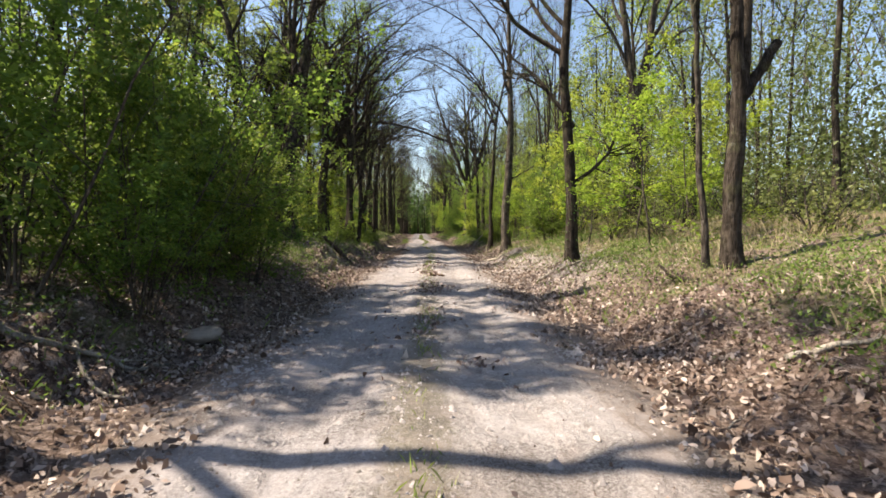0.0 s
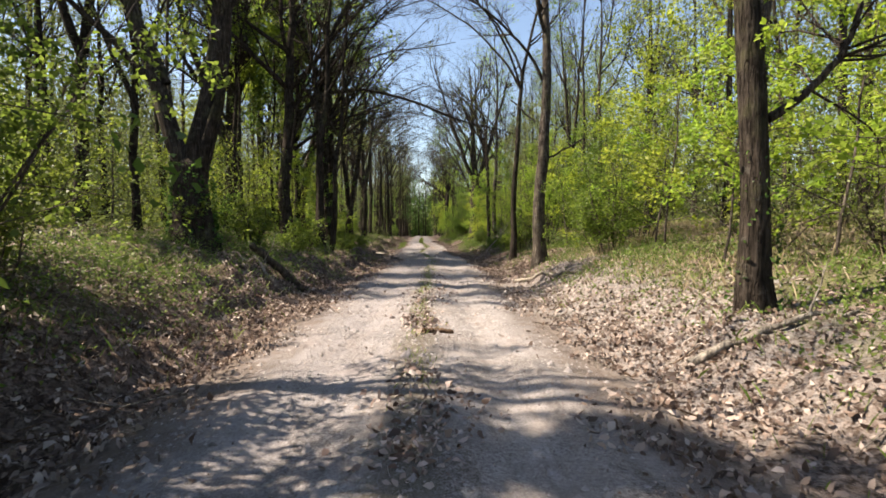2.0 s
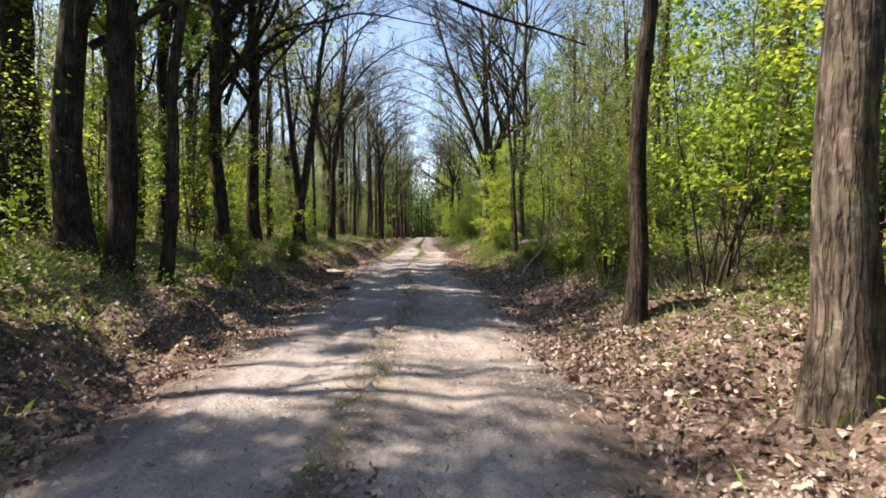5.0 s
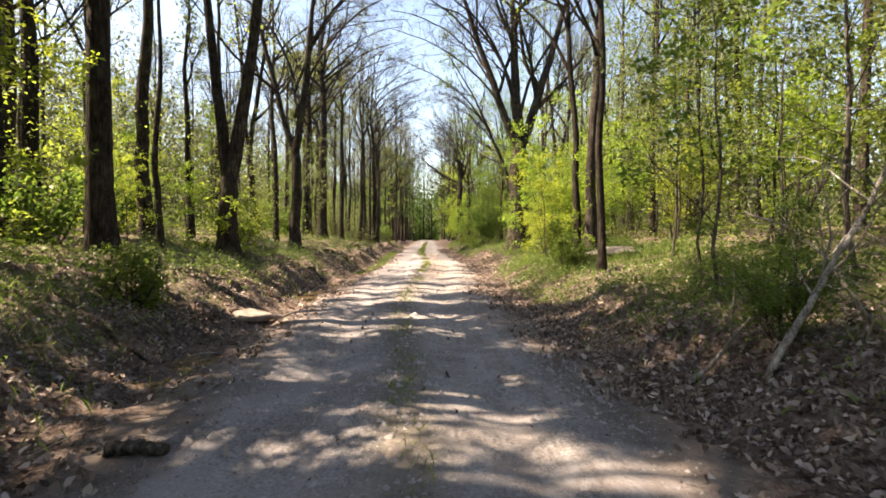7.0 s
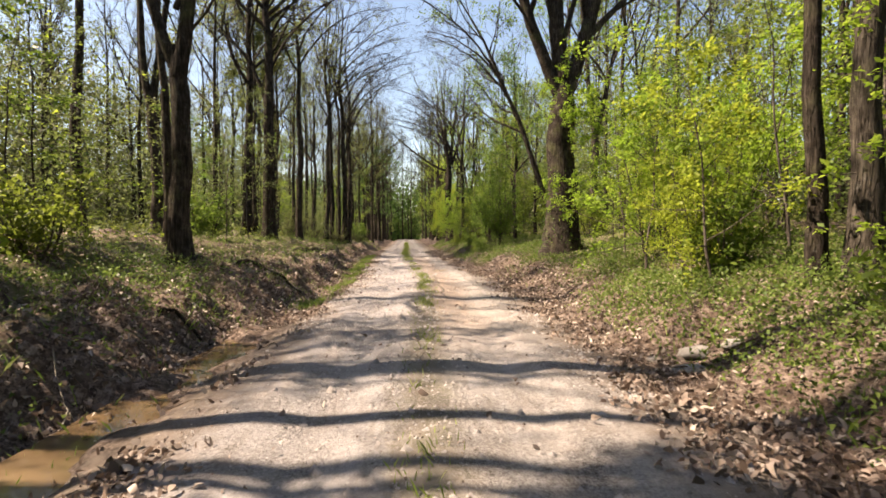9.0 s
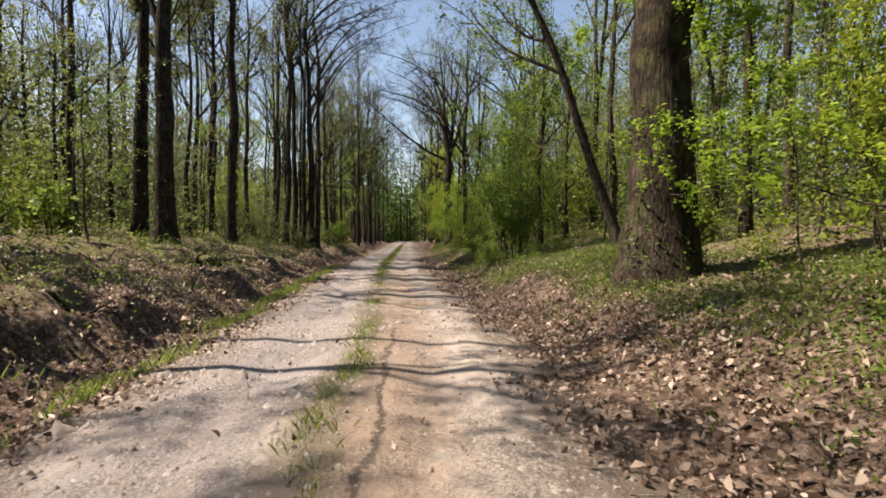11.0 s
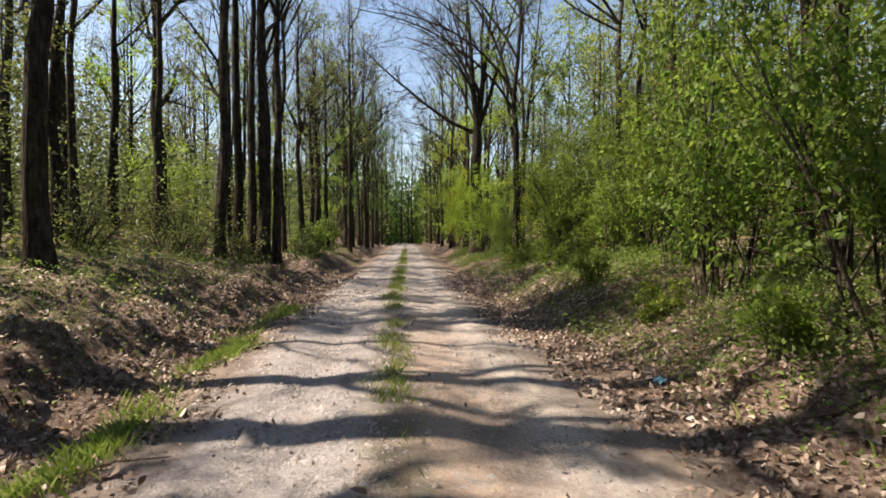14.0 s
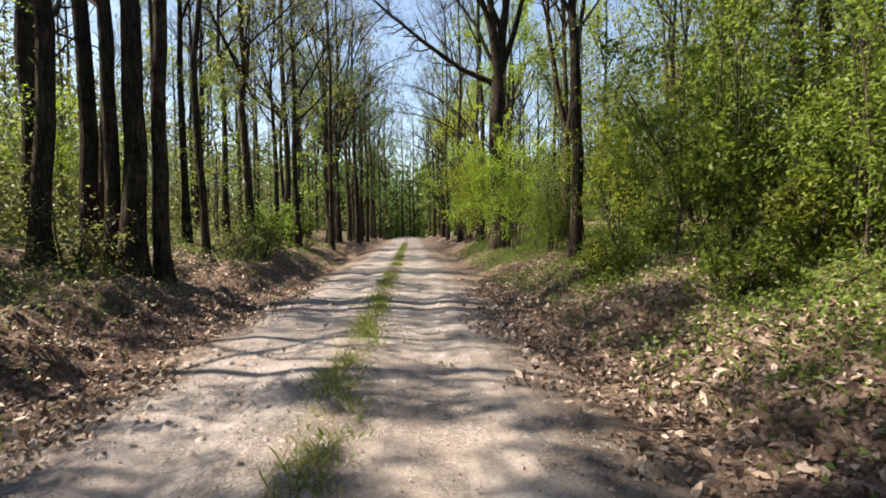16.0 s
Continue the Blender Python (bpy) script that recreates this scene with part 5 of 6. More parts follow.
def join_far(places):
    """The trees farthest off, in one mesh: prototype, x, y, turn, size."""
    vs, fs, ms, mats, k = [], [], [], [], 0
    for p, x, y, turn, size in places:
        m = np.array(pose(x, y, float(land(x, y)), 0, 0, turn)) @ np.diag((size, size, size * 1.3, 1))
        for part in wood[p].children:
            if part.name.startswith("foliage") and len(vs) % 3 != 0:
                continue
            me = part.data
            co = np.empty(len(me.vertices) * 3)
            me.vertices.foreach_get("co", co)
            co = np.c_[co.reshape(-1, 3), np.ones(len(me.vertices))] @ m.T
            lp = np.empty(len(me.loops), np.int32)
            me.loops.foreach_get("vertex_index", lp)
            n = len(me.loops) // len(me.polygons)
            f = lp.reshape(-1, n) + k
            if n == 4:
                f = np.concatenate([f[:, :3], f[:, (0, 2, 3)]])
            if me.materials[0] not in mats:
                mats.append(me.materials[0])
            vs.append(co[:, :3])
            fs.append(f)
            ms.append(np.full(len(f), mats.index(me.materials[0]), np.int32))
            k += len(co)
    me = quads("distant_trees", np.concatenate(vs), np.concatenate(fs))
    for q in mats:
        me.materials.append(q)
    me.polygons.foreach_set("material_index", np.concatenate(ms))
    return tagged(new("distant_trees", me), "distant woodland trees in thin spring leaf", "trees", kind="stuff")


join_far(distant)


def scatter(name, n, sr, yr, keep, make, mat, label, category, seed):
    """One mesh of many small pieces; sr: metres to either side of the road's middle."""
    rng = np.random.default_rng(seed)
    s, y = rng.uniform(*sr, n), rng.uniform(*yr, n)
    ok = rng.uniform(0, 1, n) < keep(s, y)
    s, y = s[ok], y[ok]
    v, f = make(rng, s + centre(y), y)
    return tagged(put(name, quads(name, v, f), mat), label, category, kind="stuff")


def patch(x, y, f=1.0):
    return 0.5 + 0.5 * np.sin(0.9 * f * x + 1.1 * np.sin(0.7 * f * y)) * np.sin(0.8 * f * y + 0.9 * np.sin(1.1 * f * x))


def rise(a, lo, hi):
    return np.clip((a - lo) / (hi - lo), 0, 1)


def at_height(size, flat, height, simple=True, long=1.3, curl=0.14, wide=0.42):
    return lambda rng, x, y: leaves(rng, np.stack([x, y, land(x, y) + height(rng, x, y)], 1), size, flat, long, simple, curl, wide)


# thin far woods that close the view
scatter("far_woods", 380000, (-80, 80), (-25, 240), lambda s, y: ((np.abs(s) > 22) | ((y > 140) & (np.abs(s) > 2.6)) | (y > 172)) * (0.3 + 0.7 * patch(s, y, 0.35)),
        at_height(0.40, 0.4, lambda rng, x, y: np.abs(rng.normal(0, 1, len(x))) ** 0.9 * 4.5 + 0.1), LEAF_DULL, "hazy spring leaves of the far woods", "woods", 401)


def far_stems(rng, x, y):
    n = len(x)
    b = np.stack([x, y, land(x, y) + rng.uniform(0, 1, n) ** 1.3 * 11], 1)
    return slivers(rng, b, np.stack([rng.normal(0, 0.35, n), rng.normal(0, 0.35, n), np.ones(n)], 1), rng.uniform(1.0, 3.2, n), rng.uniform(0.012, 0.035, n))


scatter("far_brush", 120000, (-70, 70), (-25, 220), lambda s, y: ((np.abs(s) > 14) | ((y > 140) & (np.abs(s) > 3)) | (y > 172)) * (0.3 + 0.7 * patch(s, y, 0.5)), far_stems, TWIG,
        "grey bare brush and thin stems of the far woods", "woods", 403)
scatter("understory_leaves", 620000, (-26, 26), (-4, 140), lambda s, y: rise(np.abs(s), 7.0, 9.0) * (0.06 + 0.94 * patch(s, y, 0.8) ** 2) * np.where((s > 0) & (y < 16), 0.35, 1) * np.where((s < 0) & (y > 40) & (y < 60), 0.5, 1),
        at_height(0.13, 0.6, lambda rng, x, y: 0.2 + rng.uniform(0, 1, len(x)) ** 1.5 * np.where(np.abs(x) < 13, 3.8, 7.0)), LEAF_DULL,
        "scattered leaves of thin young growth under the trees", "undergrowth", 402)

for a, c, seed in ((-46, -18, 406), (12, 32, 407)):
    scatter("canopy_leaves", 300000, (a, c), (18, 118), lambda s, y: (0.08 + 0.92 * patch(s, y, 0.9) ** 1.5) * np.where(s < 0, np.where((y > 34) & (y < 62), 0.9, 1.0), 1), at_height(0.17, 0.45, lambda rng, x, y: 3.0 + rng.uniform(0, 1, len(x)) * np.where(x < 0, np.where(x < -27, 16.0, 8.0), 13.0)), LEAF_DULL if a < 0 else LEAF_OLIVE,
            "thin spring leaves in the crowns of the wood", "leaves", seed)
# thickets behind, in leaf colour darkened to stand for shade
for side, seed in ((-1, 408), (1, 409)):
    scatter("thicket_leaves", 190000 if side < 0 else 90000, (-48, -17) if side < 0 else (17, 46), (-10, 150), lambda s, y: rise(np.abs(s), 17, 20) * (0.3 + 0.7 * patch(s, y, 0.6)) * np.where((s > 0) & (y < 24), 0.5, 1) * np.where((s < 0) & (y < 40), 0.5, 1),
            at_height(0.30, 0.35, lambda rng, x, y: 0.1 + rng.uniform(0, 1, len(x)) ** 1.25 * np.where(x < 0, np.where(y > 40, 11.0, 7.0), 6.5)), LEAF_SHADE, "leaves of the deep thickets, darkened for shade", "undergrowth", seed)
scatter("young_leaves", 90000, (-17, -6.2), (25, 53), lambda s, y: (0.1 + 0.9 * patch(s, y, 1.2) ** 2) * np.where(y > 42, 0.45, 1), at_height(0.075, 0.65, lambda rng, x, y: 0.3 + rng.uniform(0, 1, len(x)) ** 1.4 * 4.0), LEAF_BRIGHT,
        "bright young leaves of thin growth under the trees", "undergrowth", 405)
scatter("road_end_woods", 60000, (-30, 30), (150, 205), lambda s, y: (np.abs(s) > 2.4) | (y > 166), at_height(0.6, 0.4, lambda rng, x, y: 0.1 + rng.uniform(0, 1, len(x)) ** 1.5 * 13), LEAF_DARK,
        "dark leaves where the woods close the road's far end", "woods", 404)

# ---- the floor: dead leaves, herbs, grass ----
FLAT = lambda rng, x, y: 0.006 + rng.uniform(0, 1, len(x)) ** 2 * 0.05
def litter(s, y):
    """How thick the dead leaves lie, 0 to 1."""
    shore = rise(np.abs(s) + 0.45 * grain(y * 0.9, s * 0.3, 8) + 0.3 * grain(y * 3, s * 2, 9), 1.65, 2.3)
    bare = np.where((s > 0) & (y > 12) & (y < 21), 0.6, np.where((s > 0) & (y > 5) & (y < 13), 0.8, 1)) * np.where((s < -2.0) & (s > -3.0) & (y > 33) & (y < 48), 0.12, 1) * np.where((s > 2.8) & (y > 40) & (y < 50), 0.4, 1)
    return np.maximum(shore * bare * np.clip(0.6 + 0.8 * grain(s * 1.1, y * 0.9, 10) + 0.5 * grain(s * 3, y * 2.6, 11), 0.34, 1), 0.004)


ON_FLOOR = lambda size: lambda rng, x, y: oak_leaves(rng, np.stack([x, y, land(x, y) + FLAT(rng, x, y)], 1), size)
scatter("dead_leaves", 330000, (-3.5, 3.5), (-2.5, 84), litter, ON_FLOOR(0.050), LITTER, "dry brown oak leaves strewn along the road's edges", "leaf litter", 411)
scatter("bank_leaves", 330000, (-6.2, 6.2), (-2.5, 84), lambda s, y: litter(s, y) * rise(np.abs(s), 3.3, 3.6) * np.clip((7.2 - np.abs(s)) / 3, 0.3, 1), at_height(0.055, 0.34, FLAT, False, 1.3, 0.42, 0.34), LITTER,
        "dry brown leaves strewn over the banks", "leaf litter", 410)
scatter("far_litter", 100000, (-14, 14), (-3, 100), lambda s, y: rise(np.abs(s), 3.8, 5) * (0.3 + 0.7 * patch(s, y, 1.3)), at_height(0.09, 0.75, FLAT), LITTER, "dry brown leaves under the trees", "leaf litter", 414)
scatter("strip_leaves", 14000, (-0.9, 0.9), (-2.5, 22), lambda s, y: np.clip(grain(s * 1.5, y * 1.1, 12) * 1.3 + 0.35 * grain(s * 4, y * 4, 13), 0, 1) * np.exp(-((s - 0.1) / 0.42) ** 2) * np.where(y > 14, 0.4, 1),
        ON_FLOOR(0.052), LITTER, "dry brown leaves caught in the middle of the road", "leaf litter", 412)
scatter("herbs", 1300000, (-7.2, 7.2), (-3, 95), lambda s, y: np.where((s > 0) & (y > 40), rise(s, np.where((y > 49) & (y < 61), 3.2, 2.6), np.where((y > 49) & (y < 61), 4.4, 3.5)), rise(np.abs(s), 3.0, 4.6)) * (0.14 + 0.86 * patch(s + 3, y, 1.1) ** 1.1) * np.where((s > 0) & (s < 3.6) & (y > 52) & (y < 60), 0.4, 1) * np.where((s < 0) & (y > 38) & (y < 49), 1.3, 1) * np.where((s > 0) & (y > 40) & (y < 50), 1.5, 1) * np.where(s > 0, 0.6 + 0.4 * rise(y, 10, 40) + 0.4 * rise(y, 56, 62), 0.62 - 0.34 * rise(y, 48, 54)),
        at_height(0.042, 0.5, lambda rng, x, y: 0.01 + rng.uniform(0, 1, len(x)) ** 1.5 * 0.42 * (0.15 + 0.85 * patch(x + 3, y, 1.1)), True, 1.5), HERB, "low green herbs and vines on the banks", "herbs", 413)


scatter("wood_herbs", 150000, (-18, 18), (-3, 100), lambda s, y: rise(np.abs(s), 6.6, 7.6) * (0.2 + 0.8 * patch(s, y, 0.9)), at_height(0.10, 0.65, lambda rng, x, y: 0.02 + rng.uniform(0, 1, len(x)) ** 1.8 * 0.4), HERB,
        "low green herbs under the trees", "herbs", 415)


def blades(h, w, bend):
    def make(rng, x, y):
        n = len(x)
        b = np.stack([x, y, land(x, y) - 0.01], 1)
        a = rng.uniform(0, 2 * np.pi, n)
        side = np.stack([np.cos(a), np.sin(a), np.zeros(n)], 1)
        out = np.stack([-np.sin(a), np.cos(a), np.zeros(n)], 1)
        hh = (h * rng.uniform(0.4, 1.2, n))[:, None]
        o = bend * rng.uniform(0.2, 1.2, n)[:, None] * hh
        v = np.stack([b - side * w, b + side * w, b + side * w * 0.6 + out * o * 0.4 + np.array([0, 0, 1]) * hh * 0.6, b + out * o + np.array([0, 0, 1]) * hh], 1)
        return v.reshape(-1, 3), np.arange(n * 4).reshape(n, 4)
    return make


scatter("strip_grass", 220000, (-0.5, 0.5), (-2.5, 120), lambda s, y: np.exp(-((s + 0.06 * np.sin(2.3 * y)) / (0.13 + 0.04 * rise(y, 45, 70))) ** 2) * np.clip(0.22 + rise(y, 40, 66) * 0.6, 0, 1) * np.clip(0.35 + 0.9 * grain(s * 2.2, y * 1.3, 14) + 0.5 * grain(s * 6, y * 5, 15), 0.02, 1),
        blades(0.085, 0.0045, 0.9), GRASS, "short green grass along the middle of the road", "grass", 421)
scatter("ditch_grass", 60000, (-2.9, -1.8), (50, 74), lambda s, y: np.exp(-((s + 2.35 + 0.15 * np.sin(1.9 * y)) / 0.2) ** 2) * patch(s, y, 2.2) ** 1.5 * (0.5 + 0.5 * rise(y, 56, 62)), blades(0.15, 0.005, 0.8), GRASS, "bright grass along the ditch", "grass", 424)
scatter("bank_grass", 150000, (-9, 9), (-3, 100), lambda s, y: rise(np.abs(s), 2.3, 3.6) * patch(s, y + 5, 0.8) ** 2, blades(0.17, 0.004, 0.8), GRASS, "green grass tufts on the banks", "grass", 422)
scatter("dry_grass", 50000, (4, 16), (-2, 34), lambda s, y: rise(np.abs(s), 3.4, 5.5) * patch(s, y, 0.6), blades(0.26, 0.004, 0.6), STRAW, "dry straw-coloured grass in the clearing", "grass", 423)


def pebbles(rng, x, y, size=0.0085):
    """Low uneven lumps: a ring of five points and a crown."""
    n = len(x)
    c = np.stack([x, y, land(x, y) - 0.002], 1)
    r = size * np.exp(rng.normal(0, 0.5, n))
    a = rng.uniform(0, 2 * np.pi, (n, 1)) + np.arange(5)[None] * 1.2566 + rng.normal(0, 0.2, (n, 5))
    q = r[:, None] * rng.uniform(0.7, 1.4, (n, 5))
    ring = c[:, None] + np.stack([np.cos(a) * q, np.sin(a) * q * rng.uniform(0.6, 1.0, (n, 1)), np.zeros((n, 5))], -1)
    top = c + np.stack([rng.normal(0, 0.3, n) * r, rng.normal(0, 0.3, n) * r, r * rng.uniform(0.6, 1.3, n)], -1)
    v = np.concatenate([ring, top[:, None]], 1).reshape(-1, 3)
    f = (np.array([[0, 1, 5], [1, 2, 5], [2, 3, 5], [3, 4, 5], [4, 0, 5]])[None] + np.arange(n)[:, None, None] * 6).reshape(-1, 3)
    return v, f


scatter("gravel", 46000, (-1.9, 1.9), (-2, 80), lambda s, y: (0.25 + 0.75 * rise(-s, 0.2, 1.0)) * (0.2 + 0.8 * patch(s, y, 1.7)), lambda rng, x, y: pebbles(rng, x, y, 0.007), STONE, "small stones lying on the road", "gravel", 431)
scatter("clods", 130000, (-2.05, 2.05), (-2, 80), lambda s, y: (0.22 + 0.5 * rise(np.abs(s), 0.8, 1.7) + 0.6 * rise(-s, 0.1, 0.7) * rise(y, 44, 50)) * np.clip(0.35 + 1.1 * grain(s * 1.2, y * 0.8, 16), 0.04, 1) + 0.25 * np.exp(-(s / 0.3) ** 2), lambda rng, x, y: pebbles(rng, x, y, 0.0125), EARTH,
        "crumbs of earth lying on the road", "earth", 432)
scatter("lumps", 15000, (-1.95, 1.95), (-2, 80), lambda s, y: np.clip(0.15 + 1.3 * grain(s * 1.1, y * 0.7, 18), 0.02, 1) * np.where(y > 44, np.where(s < -0.2, 1, 0.15), 0.6), lambda rng, x, y: pebbles(rng, x, y, 0.019), EARTH, "rough lumps of dried earth on the road", "earth", 434)
scatter("leaf_crumbs", 60000, (-2.1, 2.1), (-2, 82), lambda s, y: (0.12 + 0.5 * rise(np.abs(s), 0.9, 1.8) + 0.4 * np.exp(-(s / 0.3) ** 2)) * np.clip(0.5 + grain(s * 1.7, y * 1.5, 19), 0.1, 1),
        at_height(0.022, 0.5, lambda rng, x, y: np.full(len(x), 0.006)), LITTER, "crumbs of dry leaves scattered on the road", "leaf litter", 435)
scatter("shoulder_stones", 13000, (2.0, 5.2), (10, 22), lambda s, y: rise(s, 2.0, 2.5) * np.clip(0.6 + grain(s, y, 17), 0.1, 1), lambda rng, x, y: pebbles(rng, x, y, 0.013), STONE, "grey stones and clods on the bare shoulder", "gravel", 433)


def dead_twigs(rng, x, y):
    n = len(x)
    a, L = rng.uniform(0, 2 * np.pi, n), np.exp(rng.normal(-1.1, 0.5, n))
    u = np.linspace(-0.5, 0.5, 4)
    P = np.zeros((n, 4, 3))
    for k in range(4):
        px, py = x + np.cos(a) * L * u[k] + rng.normal(0, 0.02, n), y + np.sin(a) * L * u[k] + rng.normal(0, 0.02, n)
        P[:, k] = np.stack([px, py, land(px, py) + 0.015 + np.abs(rng.normal(0, 0.03, n))], 1)
    R = (0.004 + 0.006 * rng.uniform(0, 1, n) ** 2)[:, None] * np.linspace(1.2, 0.5, 4)[None]
    return tubes(P, R, 3, "")


scatter("fallen_twigs", 3600, (-5.5, 5.5), (-2, 84), lambda s, y: rise(np.abs(s), 1.7, 2.4) * 0.7, dead_twigs, DEADWOOD, "thin dead twigs strewn over the banks", "twigs", 441)
scatter("dark_twigs", 3000, (-5.5, 5.5), (-2, 84), lambda s, y: rise(np.abs(s), 1.9, 2.6) * 0.7, dead_twigs, ROTTEN, "thin dark twigs strewn over the banks", "twigs", 442)

# ---- fallen wood and stones ----
def stick(name, P, r, mat, label, category, seed, twigs=0, thin=0.4, level=False):
    rng = np.random.default_rng(seed)
    P = np.array(P, float)
    tt = np.linspace(0, len(P) - 1, 14)
    Q = np.stack([np.interp(tt, range(len(P)), P[:, c]) for c in range(3)], 1)
    Q += rng.normal(0, r * 0.15, Q.shape)
    Q[:, 2] += np.linspace(land(*Q[0, :2]), land(*Q[-1, :2]), 14) if level else land(Q[:, 0], Q[:, 1])
    o = Q[0].copy()
    Q -= o
    R = r * np.linspace(1, thin, 14) * (1 + rng.normal(0, 0.06, 14))
    v, f = tubes(Q[None], R[None], 10, "")
    v = v + rng.normal(0, r * 0.05, v.shape)
    n = len(Q)
    caps = np.array([[0, 9, 8, 7], [0, 7, 6, 5], [0, 5, 4, 3], [0, 3, 2, 1]])
    parts = [(v, np.concatenate([f, caps, caps[:, ::-1] + (n - 1) * 10]))]
    ob = new(name)
    ob.location = o
    tagged(ob, label, category)
    put("bole", quads("bole", *join(parts), True), mat, ob)
    if twigs:
        par, pos, way, L, rr = children(rng, Q[None], R[None], np.array([np.linalg.norm(Q[-1])]), twigs, 0.25, 1, 45, 0.4, 0.5)
        P1, R1 = run(rng, pos, way, L, np.maximum(rr, 0.005), 6, 0.14, 0.03)
        par, pos, way, L2, rr = children(rng, P1, R1, L, 3, 0.3, 1, 45, 0.5, 0.6)
        P2, R2 = run(rng, pos, way, L2, np.maximum(rr, 0.004), 4, 0.15, 0.0)
        for k in range(twigs):
            put("twig", quads("twig", *join([tubes(P1[k:k + 1], R1[k:k + 1], 5, ""), tubes(P2[par == k], R2[par == k], 4, "")]), True), mat, ob)
    return ob


stick("log", [(-3.3, 18.7, 0.04), (-3.75, 18.15, 0.32), (-4.25, 17.55, 0.58)], 0.105, BARK_GREY, "dark fallen log lying down the bank", "log", 501, 0, 0.85, True)
stick("branch", [(-3.6, 17.3, 0.05), (-4.3, 17.9, 0.12), (-5.1, 18.2, 0.15)], 0.04, DEADWOOD, "pale fallen branch beside a log", "branch", 519, 3)
stick("branch", [(2.6, 10.2, 0.05), (3.2, 10.0, 0.06), (4.2, 9.9, 0.05)], 0.05, DEADWOOD, "bleached fallen branch on the leaf litter", "branch", 502, 3)
stick("branch", [(2.5, 19.9, 0.06), (3.1, 19.3, 0.08), (3.9, 18.0, 0.05)], 0.055, DEADWOOD, "bleached fallen branch at the road's edge", "branch", 503, 4)
stick("stub", [(4.3, 5.3, 0.0), (4.1, 5.6, 0.10), (3.85, 5.9, 0.28)], 0.05, BARK_DARK, "dark broken branch stub on the bank", "branch", 504)
stick("wood_piece", [(-0.18, 12.15, 0.02), (0.0, 12.2, 0.025), (0.25, 12.18, 0.02)], 0.045, ROTTEN, "short piece of rotten wood on the road", "wood", 505, 0, 0.7)
stick("dead_branch", [(3.3, 33.45, 0.0), (3.7, 33.6, 0.32), (4.1, 33.8, 0.62), (4.75, 34.0, 1.33), (5.3, 34.25, 2.1)], 0.036, DEADWOOD, "dead bleached branch propped in the thicket", "branch", 506, 14)
stick("dead_branch", [(3.0, 34.2, 0.02), (3.8, 34.3, 0.3), (4.9, 34.6, 0.8)], 0.022, DEADWOOD, "thin dead branch leaning in the thicket", "branch", 507, 9)
stick("dead_branch", [(4.2, 33.0, 0.0), (4.3, 33.1, 0.7), (4.2, 33.3, 1.4)], 0.02, DEADWOOD, "thin dead branch standing in the thicket", "branch", 510, 7)
stick("dead_branch", [(4.6, 33.9, 0.05), (4.4, 34.3, 0.8), (3.9, 34.8, 1.3)], 0.024, DEADWOOD, "bent dead branch leaning in the thicket", "branch", 520, 10)
stick("wood_piece", [(-1.8, 32.62, 0.05), (-1.6, 32.6, 0.055), (-1.36, 32.54, 0.05)], 0.05, BARK_GREY, "short broken log beside the ditch", "wood", 508, 0, 0.8)
stick("branch", [(-4.7, 1.5, 0.05), (-4.1, 2.0, 0.07), (-3.4, 2.7, 0.05)], 0.045, DEADWOOD, "bleached fallen branch on dead leaves", "branch", 511, 3)
stick("branch", [(-4.2, 2.3, 0.05), (-3.9, 1.9, 0.06), (-3.2, 1.5, 0.05)], 0.03, DEADWOOD, "bleached fallen branch on dead leaves", "branch", 512, 3)
stick("branch", [(2.9, 1.2, 0.04), (3.3, 1.0, 0.06), (4.0, 0.9, 0.05)], 0.04, DEADWOOD, "bleached fallen branch on dead leaves", "branch", 513, 3)
stick("branch", [(-3.6, 58.2, 0.05), (-3.4, 58.8, 0.12), (-3.5, 59.4, 0.3)], 0.025, DEADWOOD, "small bleached branch on the bank", "branch", 514, 2)
stick("branch", [(3.2, 60.0, 0.04), (3.6, 60.4, 0.05), (4.3, 60.5, 0.06)], 0.03, DEADWOOD, "bleached fallen branch on dead leaves", "branch", 515, 4)
stick("branch", [(-6.4, 75.2, 0.06), (-5.3, 75.6, 0.12), (-4.2, 76.2, 0.1)], 0.03, DEADWOOD, "pale fallen branch on the bank", "branch", 516, 3)
stick("log", [(-5.6, 63.0, 0.10), (-4.6, 62.4, 0.10), (-3.8, 62.2, 0.08)], 0.10, BARK_DARK, "dark rotting log on the bank", "log", 517, 2, 0.7)
stick("branch", [(4.4, 74.2, 0.05), (5.0, 73.6, 0.5), (5.6, 73.2, 0.15)], 0.02, BARK_DARK, "dark bent branch arching over herbs", "branch", 518, 3)
stick("root", [(-4.9, 51.2, 0.1), (-4.2, 51.5, 0.08), (-3.3, 51.7, 0.06), (-2.7, 51.9, 0.05)], 0.07, BARK_DARK, "exposed dark root running down the bank", "root", 509)

for x, y, dx, dy, k in ((-3.7, 55.4, 0.8, 0.3, 521), (-3.8, 66.2, 0.9, -0.4, 522), (-3.6, 46.6, 0.7, 0.5, 523), (-3.7, 69.8, 0.8, 0.2, 524), (-3.8, 35.9, 0.9, -0.3, 525)):
    stick("root", [(x, y, 0.03), (x + dx * 0.5, y + dy * 0.6, 0.03), (x + dx, y + dy, 0.02)], 0.03, BARK_DARK, "dark bare root hanging over the ditch bank", "root", k, 2)


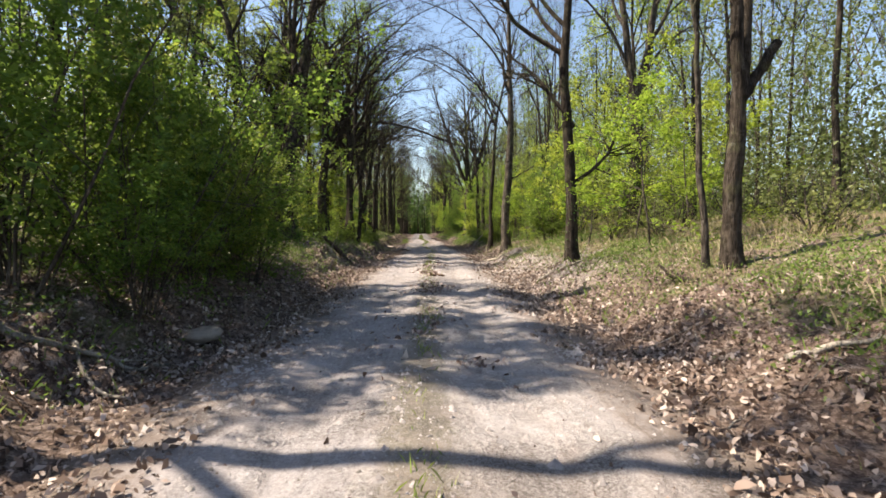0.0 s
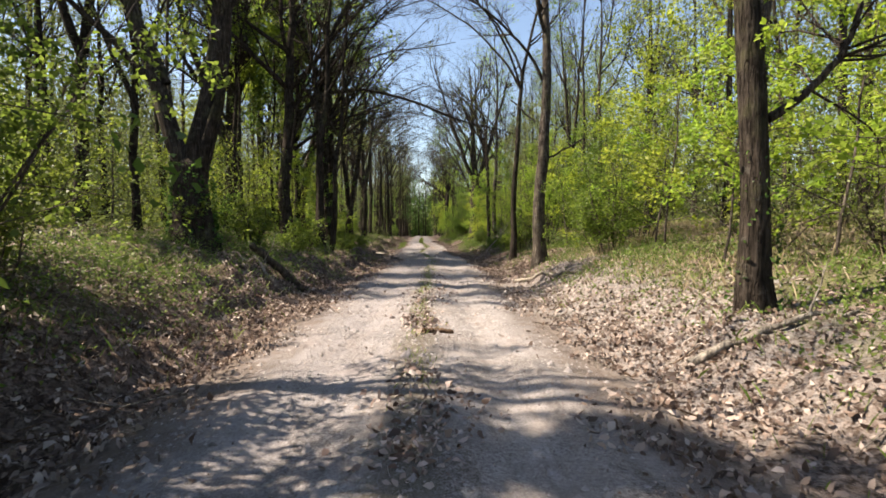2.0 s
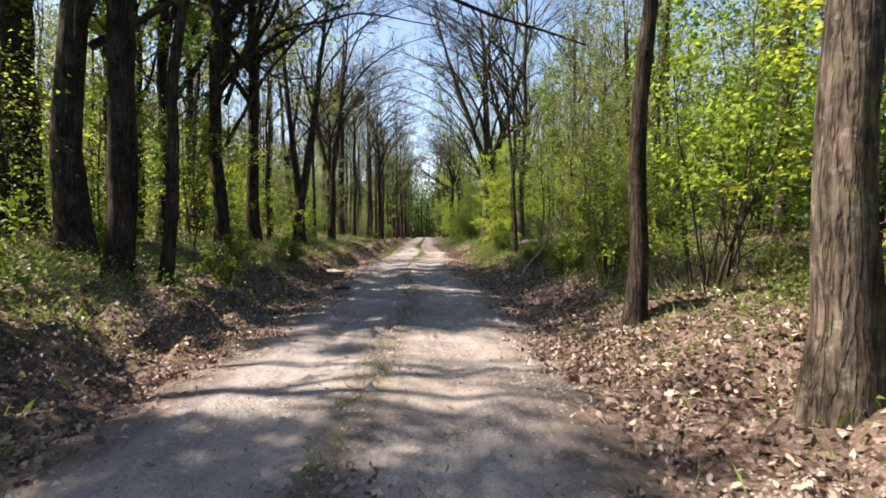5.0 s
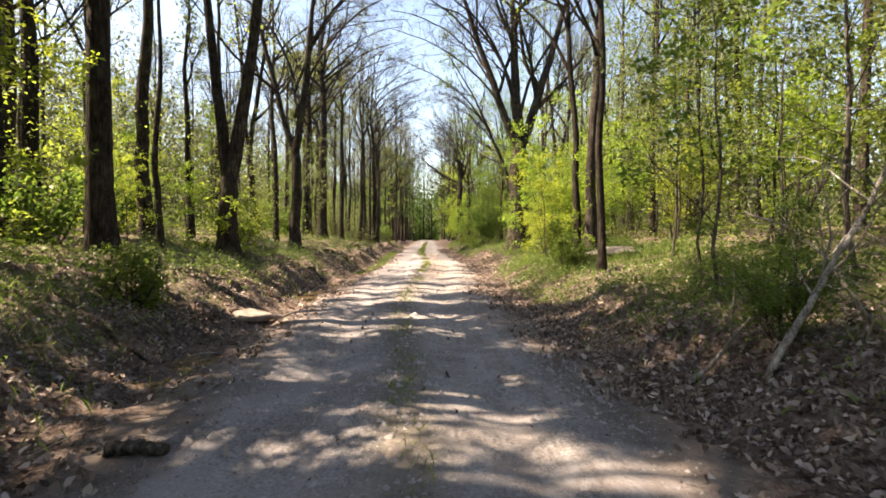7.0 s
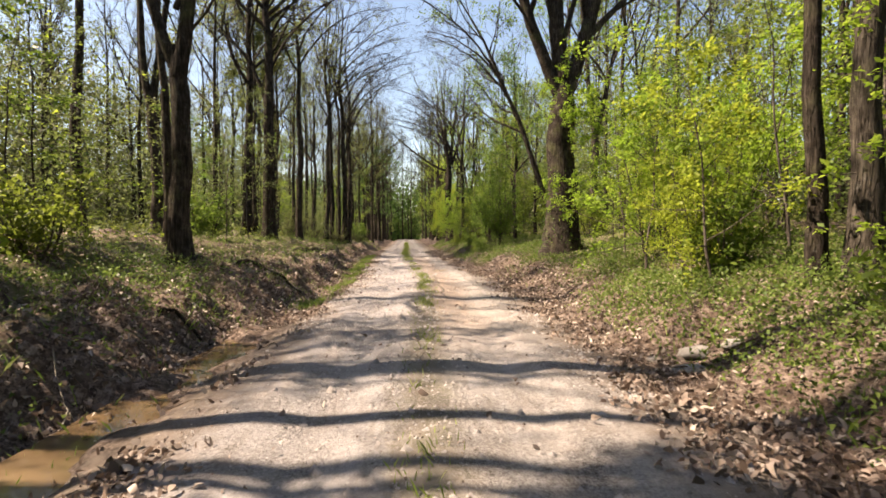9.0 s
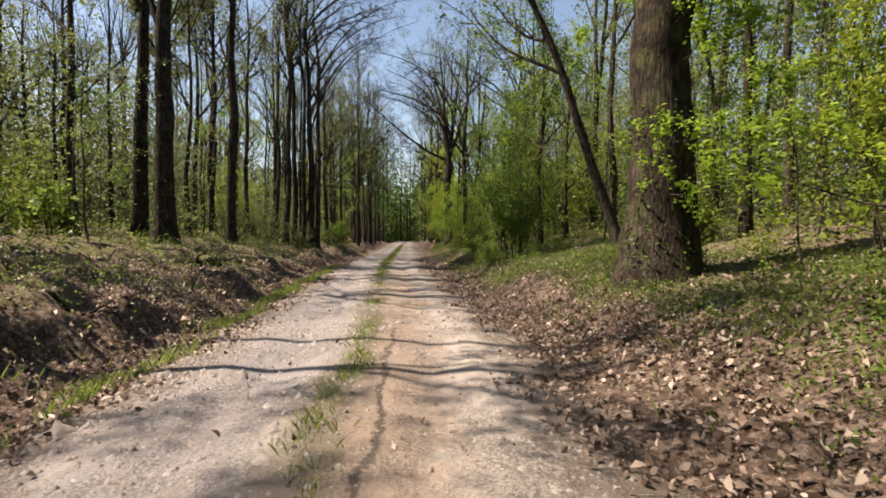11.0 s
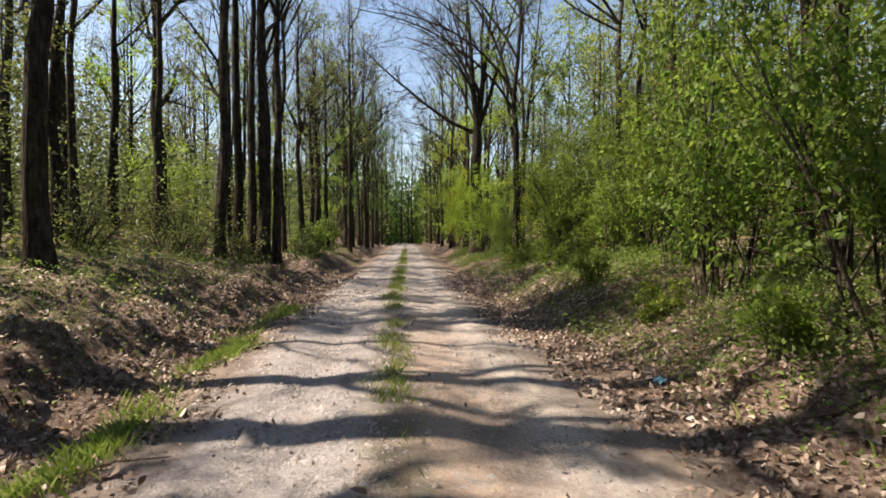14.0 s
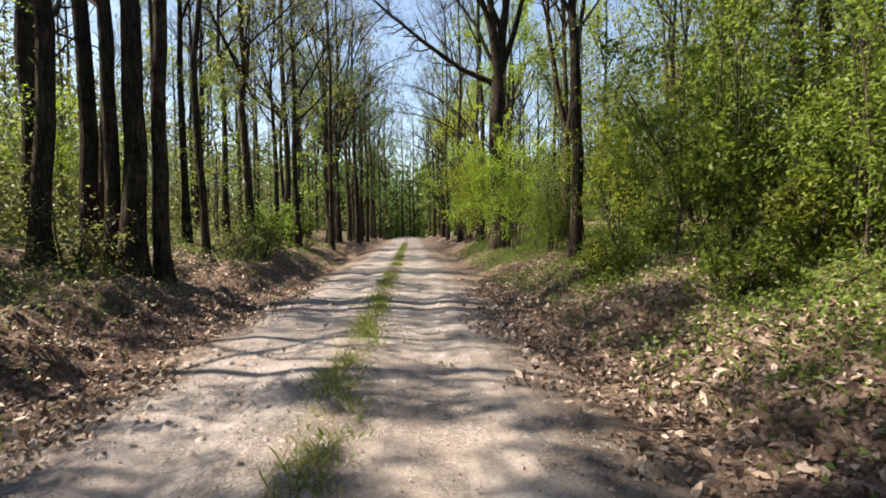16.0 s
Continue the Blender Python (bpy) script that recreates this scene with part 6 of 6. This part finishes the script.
def rock(x, y, r, squash, seed, mat, name, label, category):
    rng = np.random.default_rng(seed)
    bm = bmesh.new()
    bmesh.ops.create_icosphere(bm, subdivisions=3, radius=1)
    off = rng.uniform(0, 50, 3)
    for v in bm.verts:
        n = noise.fractal(Vector(v.co * 1.3) + Vector(off), 0.9, 2.0, 4)
        v.co = v.co * (1 + 0.35 * n)
        v.co.x *= r * 1.2
        v.co.y *= r
        v.co.z *= r * squash
    for f in bm.faces:
        f.smooth = True
    me = bpy.data.meshes.new(name)
    bm.to_mesh(me)
    bm.free()
    ob = put(name, me, mat)
    ob.location = (x, y, float(land(x, y)) - r * squash * 0.1)
    return tagged(ob, label, category)


for x, y, r, q, s in ((2.75, 44.4, 0.15, 0.45, 1), (3.05, 44.8, 0.19, 0.4, 2), (3.3, 44.5, 0.12, 0.5, 3), (2.6, 44.9, 0.08, 0.5, 4)):
    rock(x, y, r, q, 600 + s, STONE, "stone", "rounded grey stone at the road's edge", "stone")
rock(-2.8, 38.6, 0.34, 0.3, 611, SAND, "mound", "pale sandy mound in the ditch", "mound")
rock(-2.2, 16.9, 0.10, 0.6, 613, STONE, "stone", "pale stone beside the ditch", "stone")
rock(5.9, 43.8, 0.75, 0.22, 612, SAND, "mound", "bare sandy mound among the herbs", "mound")
rock(-3.6, 4.0, 0.25, 0.5, 614, SAND, "mound", "brown clod of earth on the bank", "mound")

# standing water in the ditch
n = 60
yy = np.linspace(32.5, 48.5, n)
v = np.concatenate([np.stack([centre(yy) + e, yy, np.full(n, -0.20)], 1) for e in (-3.0, -2.3)])
f = np.array([[i, i + 1, n + i + 1, n + i] for i in range(n - 1)])[:, ::-1]
tagged(put("water", quads("water", v, f), WATER), "shallow muddy water standing in the ditch", "water", kind="structure")

# a scrap of blue litter among the leaves
bm = bmesh.new()
bmesh.ops.create_grid(bm, x_segments=5, y_segments=4, size=0.5)
for q in bm.verts:
    q.co = Vector((q.co.x * 0.13, q.co.y * 0.09, 0.02 + 0.018 * math.sin(q.co.x * 9) * math.cos(q.co.y * 7)))
bmesh.ops.solidify(bm, geom=bm.faces[:], thickness=0.003)
me = bpy.data.meshes.new("wrapper")
bm.to_mesh(me)
bm.free()
wrap = put("wrapper", me, PLASTIC)
wrap.location = (2.75, 66.45, float(land(2.75, 66.45)) + 0.03)
wrap.rotation_euler = (0.25, -0.15, 0.6)
tagged(wrap, "crumpled pale blue plastic scrap on leaves", "litter")
